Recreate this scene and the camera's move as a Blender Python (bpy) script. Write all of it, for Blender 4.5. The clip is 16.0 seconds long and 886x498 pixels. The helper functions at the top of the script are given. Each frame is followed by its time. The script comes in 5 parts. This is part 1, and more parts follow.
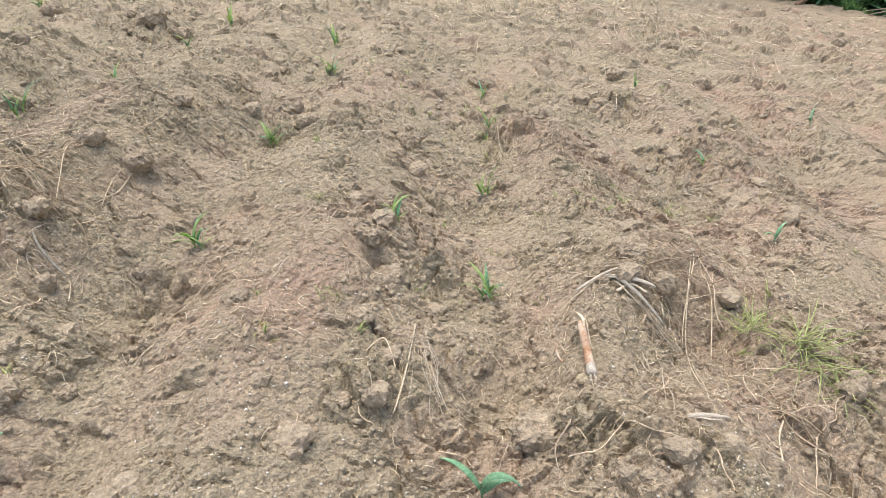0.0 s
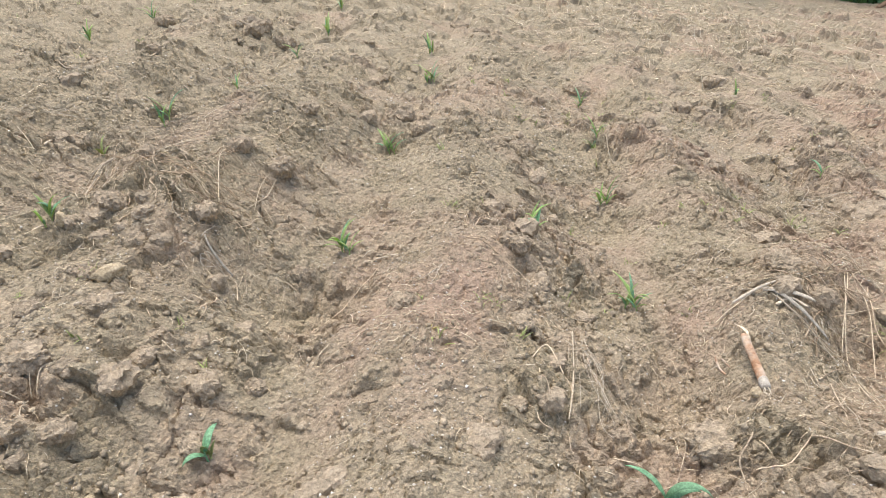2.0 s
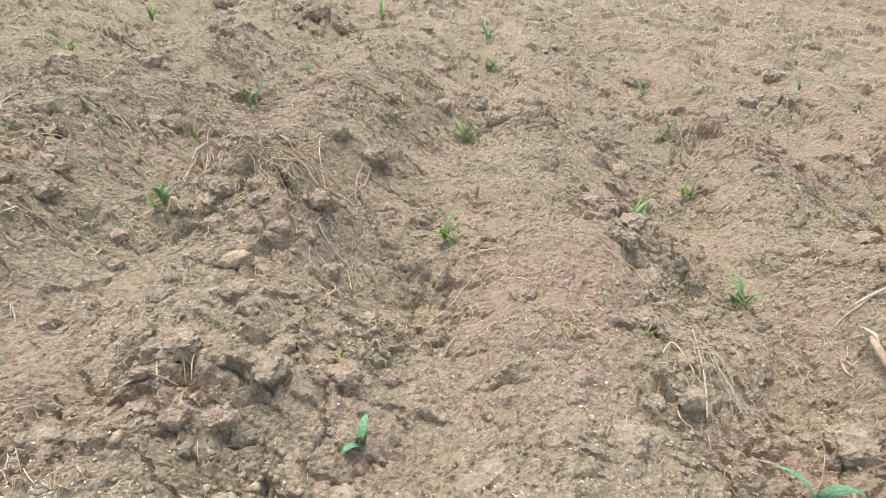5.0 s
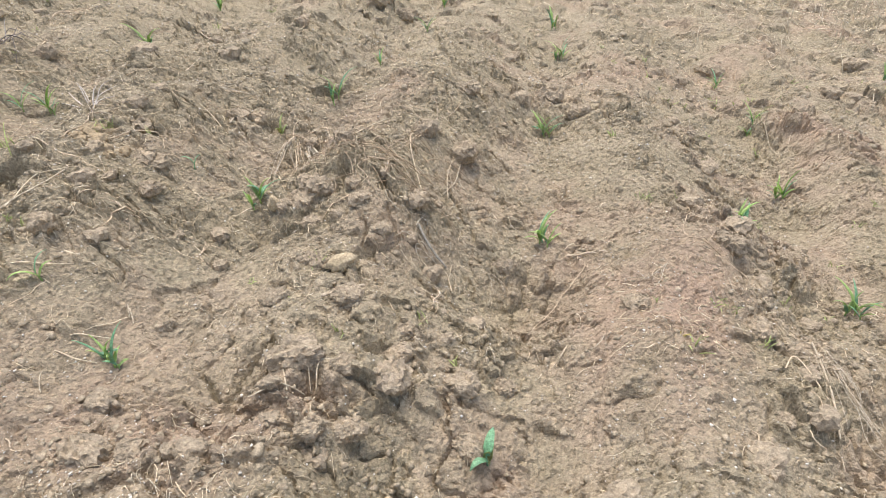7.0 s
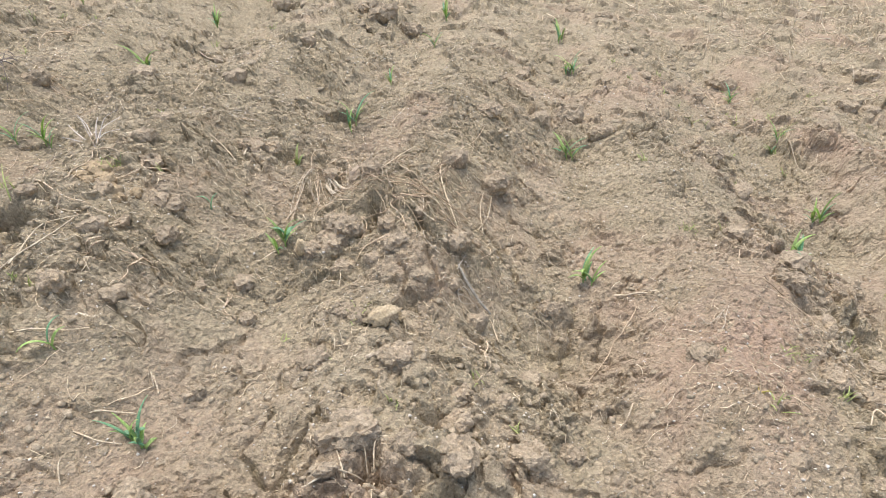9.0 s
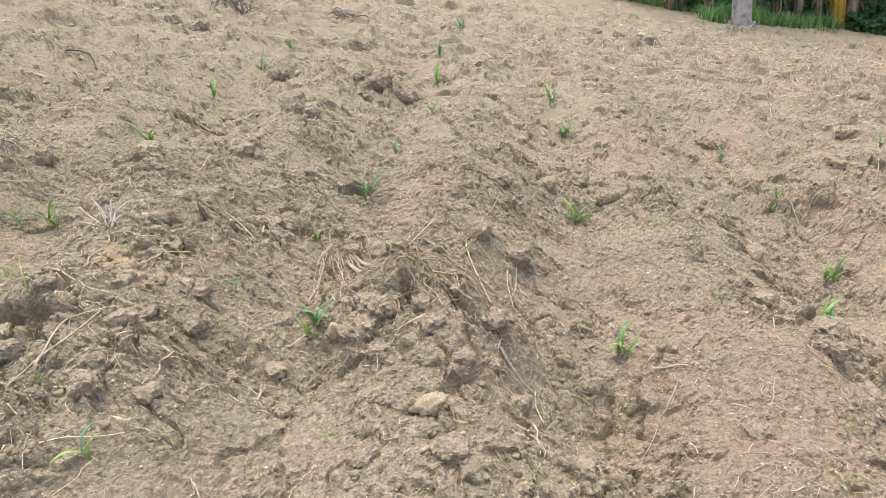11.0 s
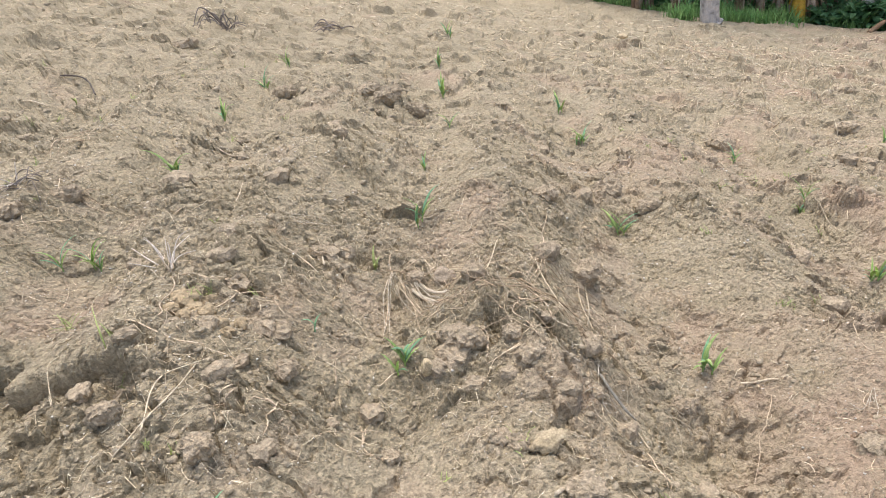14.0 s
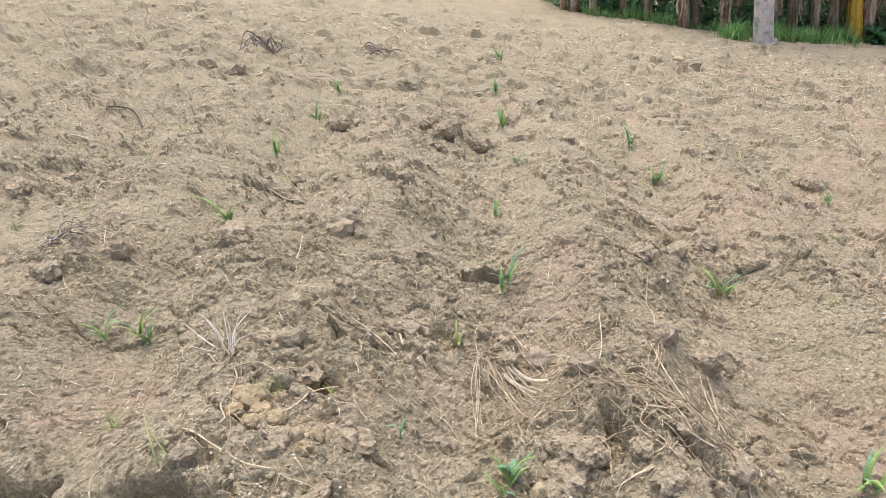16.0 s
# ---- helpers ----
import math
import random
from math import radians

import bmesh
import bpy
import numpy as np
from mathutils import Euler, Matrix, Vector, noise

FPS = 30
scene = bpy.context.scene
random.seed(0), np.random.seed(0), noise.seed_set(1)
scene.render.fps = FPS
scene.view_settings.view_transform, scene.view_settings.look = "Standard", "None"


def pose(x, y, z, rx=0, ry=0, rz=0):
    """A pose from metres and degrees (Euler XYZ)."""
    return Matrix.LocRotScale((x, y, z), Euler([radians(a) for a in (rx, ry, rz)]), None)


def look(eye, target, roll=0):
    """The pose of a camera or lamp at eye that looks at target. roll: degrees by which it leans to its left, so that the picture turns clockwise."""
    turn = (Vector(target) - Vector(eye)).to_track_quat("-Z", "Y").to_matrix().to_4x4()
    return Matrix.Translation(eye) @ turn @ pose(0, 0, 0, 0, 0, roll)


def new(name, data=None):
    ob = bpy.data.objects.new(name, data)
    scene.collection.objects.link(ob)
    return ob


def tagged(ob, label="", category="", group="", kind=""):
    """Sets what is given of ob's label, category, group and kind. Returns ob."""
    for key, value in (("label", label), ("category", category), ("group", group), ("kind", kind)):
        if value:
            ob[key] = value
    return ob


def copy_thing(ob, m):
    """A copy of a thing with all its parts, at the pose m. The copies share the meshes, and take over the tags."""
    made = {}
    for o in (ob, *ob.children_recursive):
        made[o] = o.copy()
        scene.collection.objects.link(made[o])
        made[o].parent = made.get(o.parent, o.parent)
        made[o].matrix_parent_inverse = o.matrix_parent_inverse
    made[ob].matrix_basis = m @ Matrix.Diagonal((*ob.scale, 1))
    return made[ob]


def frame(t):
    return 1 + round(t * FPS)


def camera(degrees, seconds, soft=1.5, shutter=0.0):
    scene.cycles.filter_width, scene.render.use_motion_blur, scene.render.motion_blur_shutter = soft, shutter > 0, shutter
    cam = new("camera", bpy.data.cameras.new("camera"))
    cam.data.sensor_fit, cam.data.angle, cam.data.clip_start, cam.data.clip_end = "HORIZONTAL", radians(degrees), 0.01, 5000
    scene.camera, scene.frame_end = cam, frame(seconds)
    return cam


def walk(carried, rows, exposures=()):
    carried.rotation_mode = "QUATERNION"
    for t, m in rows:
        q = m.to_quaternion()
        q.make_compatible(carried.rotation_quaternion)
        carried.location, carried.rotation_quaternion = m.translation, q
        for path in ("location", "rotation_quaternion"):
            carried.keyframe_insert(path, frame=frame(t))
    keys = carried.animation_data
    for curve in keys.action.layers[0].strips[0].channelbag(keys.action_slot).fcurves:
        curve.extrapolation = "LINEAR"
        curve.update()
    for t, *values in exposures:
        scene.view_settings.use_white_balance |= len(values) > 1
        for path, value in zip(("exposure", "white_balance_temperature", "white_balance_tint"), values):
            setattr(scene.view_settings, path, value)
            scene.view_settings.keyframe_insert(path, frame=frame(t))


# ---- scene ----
from mathutils.bvhtree import BVHTree

cam = camera(70.1, 16.0, 0.9)
METRES, EYE, TILT, LEAN, TURN = 2.3, 1.2, -30.0, 6.0, 0.0
ROWS = [
    (0.0, 0.0, 0.0, 0.0, -0.0, -0.0, -0.0),
    (0.5, -0.0489, -0.004, 0.001, 1.29, -0.5, -0.14),
    (1.0, -0.0868, -0.0129, 0.0015, 2.84, -0.06, -0.53),
    (1.5, -0.1232, -0.0217, 0.005, 3.97, 0.59, -0.5),
    (2.0, -0.1524, -0.0249, 0.0037, 4.08, 0.34, -1.13),
    (2.5, -0.1775, -0.0279, 0.0049, 4.2, 0.95, -1.34),
    (3.0, -0.2046, -0.0271, -0.0004, 4.38, 0.59, -2.1),
    (3.5, -0.2317, -0.0259, -0.0027, 4.63, 0.26, -2.33),
    (6.0, -0.362, -0.0422, 0.0181, 4.79, -1.83, -2.96),
    (6.5, -0.3887, -0.039, 0.0219, 6.52, -2.39, -4.03),
    (7.0, -0.4155, -0.027, 0.032, 7.36, -2.66, -3.2),
    (7.5, -0.4398, -0.0073, 0.0465, 6.93, -2.75, -2.84),
    (8.0, -0.4664, 0.0051, 0.0626, 6.35, -2.49, -2.49),
    (8.5, -0.4861, 0.0214, 0.0718, 5.91, -2.3, -2.53),
    (9.0, -0.5076, 0.0324, 0.0812, 5.73, -2.27, -2.25),
    (9.5, -0.5282, 0.0323, 0.0936, 6.44, -1.19, -2.34),
    (12.0, -0.6514, 0.0564, 0.122, 0.47, 4.15, 1.1),
    (12.5, -0.6849, 0.0595, 0.1282, -0.51, 4.67, 1.95),
    (13.0, -0.7146, 0.0619, 0.1362, -1.59, 3.86, 3.67),
    (13.5, -0.7353, 0.0596, 0.1422, -0.85, 3.23, 3.08),
    (14.0, -0.7532, 0.0647, 0.1519, 0.48, 2.76, 2.47),
    (14.5, -0.7712, 0.1061, 0.1738, 0.75, 3.09, 1.85),
    (15.0, -0.7947, 0.145, 0.2099, 0.34, 3.63, 1.76),
    (15.5, -0.8208, 0.1734, 0.2372, 1.05, 3.96, 2.1),
    (16.0, -0.8456, 0.1944, 0.2496, 2.98, 4.09, 1.38),
]
walk(cam, [(t, pose(0, 0, EYE, TILT, LEAN, TURN) @ pose(METRES * x, METRES * y, METRES * z, 90 + pitch, roll, yaw)) for t, x, y, z, yaw, pitch, roll in ROWS])

# ---- light: bright overcast sky ----
world = bpy.data.worlds.new("overcast_sky")
scene.world = world
world.use_nodes = True
wn = world.node_tree
sky = wn.nodes.new("ShaderNodeTexSky")
sky.sky_type, sky.sun_disc = "NISHITA", False
sky.sun_elevation, sky.sun_rotation = radians(80), radians(-15)
sky.air_density, sky.dust_density, sky.ozone_density = 1.0, 4.0, 0.6
wn.nodes["Background"].inputs["Strength"].default_value = 0.125
scene.view_settings.exposure = 1.02
wn.links.new(sky.outputs[0], wn.nodes["Background"].inputs["Color"])
sun = new("sun", bpy.data.lights.new("sun", "SUN"))
sun.data.energy, sun.data.angle, sun.data.color = 1.25, radians(52), (1.0, 0.95, 0.88)
sun.matrix_world = look((-0.5, 1.9, 11.0), (0, 0, 0))


# ---- noise on arrays ----
def rnd(ix, iy, seed):
    """A fixed random number from 0 to 1 for each pair of whole numbers."""
    h = (ix.astype(np.int64) * 374761393 + iy.astype(np.int64) * 668265263 + seed * 1442695041) & 0xFFFFFFFF
    h = ((h ^ (h >> 13)) * 1274126177) & 0xFFFFFFFF
    h = ((h ^ (h >> 16)) * 2246822519) & 0xFFFFFFFF
    return ((h ^ (h >> 15)) & 0xFFFFFF) / 16777216.0


def grad_noise(x, y, size, seed):
    """Smooth noise, about -0.7 to 0.7, with features of that size in metres."""
    x, y = x / size, y / size
    ix, iy = np.floor(x), np.floor(y)
    fx, fy = x - ix, y - iy
    u, v = fx * fx * fx * (fx * (fx * 6 - 15) + 10), fy * fy * fy * (fy * (fy * 6 - 15) + 10)
    corner = []
    for dx, dy in ((0, 0), (1, 0), (0, 1), (1, 1)):
        a = rnd(ix + dx, iy + dy, seed) * 2 * np.pi
        corner.append(np.cos(a) * (fx - dx) + np.sin(a) * (fy - dy))
    return (corner[0] * (1 - u) + corner[1] * u) * (1 - v) + (corner[2] * (1 - u) + corner[3] * u) * v


def lumps(x, y, size, share, seed):
    """Round lumps of earth, 0 to 1 high, one in that share of the cells."""
    x, y = x / size, y / size
    ix, iy = np.floor(x), np.floor(y)
    top = np.zeros_like(x)
    for dx in (-1, 0, 1):
        for dy in (-1, 0, 1):
            cx, cy = ix + dx, iy + dy
            px, py = cx + rnd(cx, cy, seed), cy + rnd(cx, cy, seed + 1)
            r = 0.28 + 0.4 * rnd(cx, cy, seed + 2)
            a = rnd(cx, cy, seed + 3) * np.pi
            sx, sy = x - px, y - py
            u, v = sx * np.cos(a) + sy * np.sin(a), (sy * np.cos(a) - sx * np.sin(a)) * 1.5
            h = np.sqrt(np.clip(1 - (u * u + v * v) / (r * r), 0, 1)) * r * 1.5
            top = np.maximum(top, np.where(rnd(cx, cy, seed + 4) < share, h, 0))
    return top


# ---- the lie of the land: a hillside that rises to the west, ploughed into ridges ----
# heaps and hollows: x, y, height, half length, half width, turn in radians
MOUNDS = [
    (0.602, 1.879, 0.195, 0.533, 0.165, 0.986),
    (-1.954, 2.709, 0.135, 1.037, 0.287, 0.748),
    (-1.723, 2.121, 0.110, 0.610, 0.160, 0.748),
    (1.016, 4.383, 0.090, 0.319, 0.199, 1.483),
    (-2.222, 3.655, 0.125, 0.322, 0.226, 1.750),
    (-2.355, 1.567, 0.112, 0.362, 0.198, 1.740),
    (-2.928, 2.745, 0.119, 0.612, 0.181, 1.739),
    (-0.308, 2.007, 0.100, 0.403, 0.190, 0.806),
    (-0.125, 1.476, 0.098, 0.283, 0.155, 0.940),
]
HOLLOWS = [
    (1.270, 3.028, -0.085, 0.320, 0.200, 1.500),
    (0.162, 3.223, -0.085, 0.306, 0.184, 1.918),
    (-1.219, 1.654, -0.117, 0.320, 0.164, 3.110),
    (0.314, 4.169, -0.075, 0.315, 0.200, 1.470),
    (-0.439, 3.423, -0.067, 0.318, 0.198, 1.515),
    (-0.851, 4.322, -0.050, 0.308, 0.195, 1.305),
    (0.930, 1.670, 0.174, 0.383, 0.214, 1.682),
    (-1.495, 1.874, 0.135, 0.254, 0.160, 2.262),
    (0.506, 1.101, 0.099, 0.388, 0.198, 0.607),
]
# small swells and dips: x, y, height, reach
SWELLS = [
    (-2.60, 1.70, 0.030, 0.14),  (-1.57, 1.93, -0.028, 0.40),  (-1.34, 0.85, -0.066, 0.14),  (-1.72, 1.01, -0.063, 0.14),  (0.64, 1.66, -0.039, 0.20),
    (-1.33, 1.74, -0.041, 0.14),  (-3.12, 3.28, 0.038, 0.40),  (-0.74, 2.75, 0.039, 0.14),  (-0.58, 0.87, 0.036, 0.14),  (-1.16, 1.03, 0.039, 0.14),
    (-0.65, 1.40, 0.035, 0.14),  (-3.23, 2.32, -0.038, 0.14),  (-2.42, 2.40, -0.034, 0.14),  (-2.15, 2.28, 0.028, 0.14),  (-1.95, 0.76, 0.032, 0.28),
    (0.24, 1.29, 0.038, 0.14),  (0.42, 1.34, -0.034, 0.14),  (-3.35, 2.72, 0.029, 0.14),  (-1.01, 3.05, -0.028, 0.14),  (-1.00, 0.99, -0.031, 0.14),
]
# low backs and troughs between them
BACKS = [
    (0.04, 2.50, -0.092, 0.26), (0.19, 4.57, -0.110, 0.45), (0.07, 1.41, -0.072, 0.18), (-2.33, 3.36, 0.075, 0.30), (-2.29, 2.46, -0.056, 0.18), (-1.70, 5.26, -0.063, 0.45),
    (0.94, 2.14, 0.048, 0.28), (-3.16, 4.39, -0.056, 0.18), (-2.25, 1.98, 0.045, 0.18), (0.59, 1.73, -0.037, 0.28), (-2.75, 1.60, 0.042, 0.18), (-0.38, 1.05, -0.035, 0.28),
    (-2.83, 2.38, -0.040, 0.18), (-0.94, 4.54, -0.046, 0.45), (-1.50, 1.73, 0.027, 0.28), (-2.22, 1.41, 0.044, 0.18), (-3.43, 3.08, -0.036, 0.45), (-0.78, 1.45, 0.033, 0.18),
    (-2.29, 1.63, -0.026, 0.18), (-1.01, 3.13, -0.029, 0.18), (1.11, 1.92, 0.026, 0.28), (-2.02, 2.17, -0.021, 0.18),
]
EAST_BACKS = [(0.76, 1.76, 0.075, 0.16), (0.31, 1.80, 0.050, 0.12), (0.97, 1.70, -0.040, 0.12), (0.80, 2.16, -0.050, 0.14), (0.45, 1.80, -0.025, 0.10)]


def lie(x, y):
    """The shape of the field without its clods."""
    far = np.clip((y - 5.0) / 2.0, 0, None)
    z = -0.039 - 0.234 * 40 * np.tanh(x / 40) + 0.015 * np.clip(y, -30, 30) - 0.04 * np.clip(y - 5, 0, 60) * far / (far + 0.6)
    fade = 1 / (1 + (np.clip(y - 3.2, 0, None) / 2.0) ** 2)
    z = z + 0.067 * fade * np.cos(2 * np.pi * (x - 0.403 - 0.015 * y) / 0.988) * np.exp(-((np.abs(x) / 30) ** 4))
    for cx, cy, h, ra, rb, turn in MOUNDS + HOLLOWS:
        u = (x - cx) * np.cos(turn) + (y - cy) * np.sin(turn)
        v = (y - cy) * np.cos(turn) - (x - cx) * np.sin(turn)
        z = z + h * np.exp(-((u / ra) ** 2) - (v / rb) ** 2)
    for cx, cy, h, reach in SWELLS + BACKS + EAST_BACKS:
        z = z + h * np.exp(-((x - cx) ** 2 + (y - cy) ** 2) / reach ** 2)
    return z


def blocks(x, y, size, seed):
    """Broken blocks of earth of uneven height, cracked apart: the height, 0 to 1, and 0 at a crack to 1 inside."""
    x, y = x / size, y / size
    ix, iy = np.floor(x), np.floor(y)
    first, second = np.full_like(x, 9.0), np.full_like(x, 9.0)
    top = np.zeros_like(x)
    for dx in (-1, 0, 1):
        for dy in (-1, 0, 1):
            cx, cy = ix + dx, iy + dy
            sx, sy = x - cx - 0.1 - 0.8 * rnd(cx, cy, seed), y - cy - 0.1 - 0.8 * rnd(cx, cy, seed + 1)
            d = np.sqrt(sx * sx + sy * sy)
            tilt = 0.5 * (sx * (rnd(cx, cy, seed + 2) - 0.5) + sy * (rnd(cx, cy, seed + 3) - 0.5))
            h = rnd(cx, cy, seed + 4) ** 1.5 + tilt
            near = d < first
            second = np.where(near, first, np.minimum(second, d))
            top = np.where(near, h, top)
            first = np.where(near, d, first)
    inside = np.clip((second - first) / 0.22, 0, 1)
    return top, np.sqrt(inside) * (1.15 - 0.3 * first)


# where the plough left the earth broken, and where it lies smooth: x, y, how rough, reach
ROUGH = [(-1.60, 2.00, 0.12, 0.30), (-1.42, 1.15, 0.38, 0.28), (-1.28, 1.68, -0.12, 0.22), (0.55, 1.64, -0.25, 0.22), (0.95, 1.30, 0.30, 0.30), (0.15, 1.15, 0.40, 0.20),
         (-2.30, 2.45, 0.20, 0.28), (-2.70, 1.55, 0.60, 0.22), (-0.30, 1.90, 0.15, 0.18), (-2.10, 0.80, 0.10, 0.2), (-1.0, 3.3, 0.3, 0.25), (-2.1, 4.6, 0.4, 0.5),
         (-2.05, 1.22, -0.50, 0.34), (-0.55, 1.25, -0.30, 0.30), (-0.95, 2.30, -0.30, 0.30), (0.0, 2.3, -0.25, 0.25), (-2.2, 1.85, -0.25, 0.22), (-2.95, 2.05, -0.3, 0.3)]
# deep holes: x, y, depth, reach
HOLES = [(-1.69, 1.985, 0.09, 0.045), (-2.66, 1.60, 0.10, 0.09), (-2.45, 2.05, 0.10, 0.05), (-2.17, 2.44, 0.06, 0.06), (-1.67, 1.90, 0.07, 0.04), (-1.53, 1.86, 0.07, 0.035), (-1.43, 1.20, 0.07, 0.035), (-1.52, 1.05, 0.06, 0.04), (-1.83, 0.71, 0.05, 0.04), (1.34, 2.86, 0.07, 0.10),
         (-0.30, 1.83, 0.08, 0.05), (-1.60, 1.20, 0.04, 0.05), (-1.50, 1.00, 0.03, 0.05), (0.20, 1.32, 0.04, 0.06), (-0.62, 2.92, 0.05, 0.03), (-2.05, 4.70, 0.04, 0.10)]


def widen(y):
    """How much wider than near by the ground's mesh is spread at a depth y."""
    return 1 + 0.35 * np.clip(y - 2.8, 0, 15)


def relief(x, y):
    """The ground with its clods and crumbs: how high it lies, and how far its clods lean over."""
    x, y = np.asarray(x, float), np.asarray(y, float)
    wild = 0.40 + 0.20 * np.clip((y - 2.6) / 2, 0, 1) + 0.60 * grad_noise(x, y, 0.5, 3) + 0.60 * grad_noise(x, y, 0.17, 4)
    for cx, cy, much, reach in ROUGH:
        wild = wild + much * np.exp(-((x - cx) ** 2 + (y - cy) ** 2) / reach ** 2)
    wild = np.clip(wild, 0.08, 1.0)
    beyond = np.clip(y - 2.8, 0, None)
    gap = 0.0060 + 0.0055 * beyond + 0.02 * np.clip(np.abs(x + 1.0) - 2.4 * widen(y), 0, None) + 0.1 * np.clip(0.45 - y, 0, None)

    def keep(size):
        """Fine relief dies out where the sheet is too coarse to carry it."""
        return np.clip(1.5 - 2.4 * gap / size, 0, 1)

    def raised(size, low, seed):
        """Broken pieces that stand up out of the ground, 0 to 1, with steep sides."""
        top, inside = blocks(wx, wy, size, seed)
        return np.clip((top - low) / (1 - low), 0, 1) ** 0.7 * np.clip(inside, 0, 1) * keep(size)

    wx = x + 0.075 * grad_noise(x, y, 0.16, 21) * keep(0.16) + 0.034 * grad_noise(x, y, 0.05, 23) * keep(0.05) + 0.012 * grad_noise(x, y, 0.02, 25) * keep(0.02)
    wy = y + 0.075 * grad_noise(x, y, 0.16, 22) * keep(0.16) + 0.034 * grad_noise(x, y, 0.05, 24) * keep(0.05) + 0.012 * grad_noise(x, y, 0.02, 26) * keep(0.02)
    far = np.clip((y - 3.2) / 4.0, 0, 1)
    z = lie(x, y) + 0.024 * grad_noise(x, y, 0.4, 5) + (0.020 + 0.045 * far) * wild * grad_noise(wx, wy, 0.22, 6) * keep(0.3)
    z = z + far * 0.05 * grad_noise(x, y, 0.33, 71) * keep(0.25)
    clod = wild * 0.050 * raised(0.14, 0.40, 30)
    clod = clod + (0.15 + 0.85 * wild) * 0.030 * raised(0.068, 0.38, 60)
    clod = clod + far * 0.10 * raised(0.34, 0.35, 80) * np.clip(0.25 + 1.8 * grad_noise(x, y, 1.1, 74), 0, 1) + far * 0.055 * raised(0.17, 0.35, 84)
    small = (0.3 + 0.7 * wild) * 0.020 * raised(0.036, 0.25, 62) + (0.1 + 0.9 * wild) * 0.026 * lumps(wx, wy, 0.05, 0.4, 40) * keep(0.05)
    z = z + clod + small + (0.6 + 0.4 * wild) * 0.013 * lumps(x, y, 0.021, 0.6, 45) * keep(0.021)
    z = z + 0.007 * grad_noise(wx, wy, 0.06, 11) * keep(0.06) + 0.007 * grad_noise(x, y, 0.022, 13) * keep(0.022)
    # shrinkage cracks round the clods
    gape = np.exp(-((grad_noise(wx, wy, 0.15, 95) / 0.035) ** 2)) * np.clip(-0.1 + 1.2 * wild + 2.0 * grad_noise(x, y, 0.4, 96), 0, 1)
    z = z - 0.034 * gape * keep(0.04)
    gape = np.exp(-((grad_noise(wx, wy, 0.075, 97) / 0.05) ** 2)) * np.clip(-0.1 + 0.9 * wild + 2.0 * grad_noise(x, y, 0.3, 98), 0, 1)
    z = z - 0.015 * gape * keep(0.03)
    pit = np.clip(grad_noise(wx, wy, 0.13, 8) - 0.32, 0, 0.25)
    for cx, cy, deep, reach in HOLES:
        z = z - 1.0 * deep * np.exp(-(((wx - cx) ** 2 + (wy - cy) ** 2) / reach ** 2) ** 2)
    # a broken step in the earth that faces south
    north = wy - 1.735 + 0.14 * (wx + 2.95) + 0.05 * grad_noise(x, y, 0.09, 51) + 0.03 * grad_noise(x, y, 0.035, 52)
    above = 1 / (1 + np.exp(-np.clip(north / 0.012, -40, 40)))
    along = 1 / (1 + np.exp(np.clip((wx + 2.68) / 0.025, -40, 40))) * np.exp(-np.clip(-3.4 - x, 0, None) / 0.3)
    z = z + along * (0.065 * above * np.exp(-np.clip(north, 0, None) / 0.3) - 0.110 * (1 - above) * np.exp(np.clip(north, None, 0) / 0.14))
    lean = 0.42 * clod + 0.3 * small + along * above * (0.055 + 0.06 * grad_noise(x, y, 0.07, 53)) * np.exp(-np.clip(north, 0, None) / 0.06)
    return z - 0.10 * pit * wild * keep(0.13) - 0.018, lean


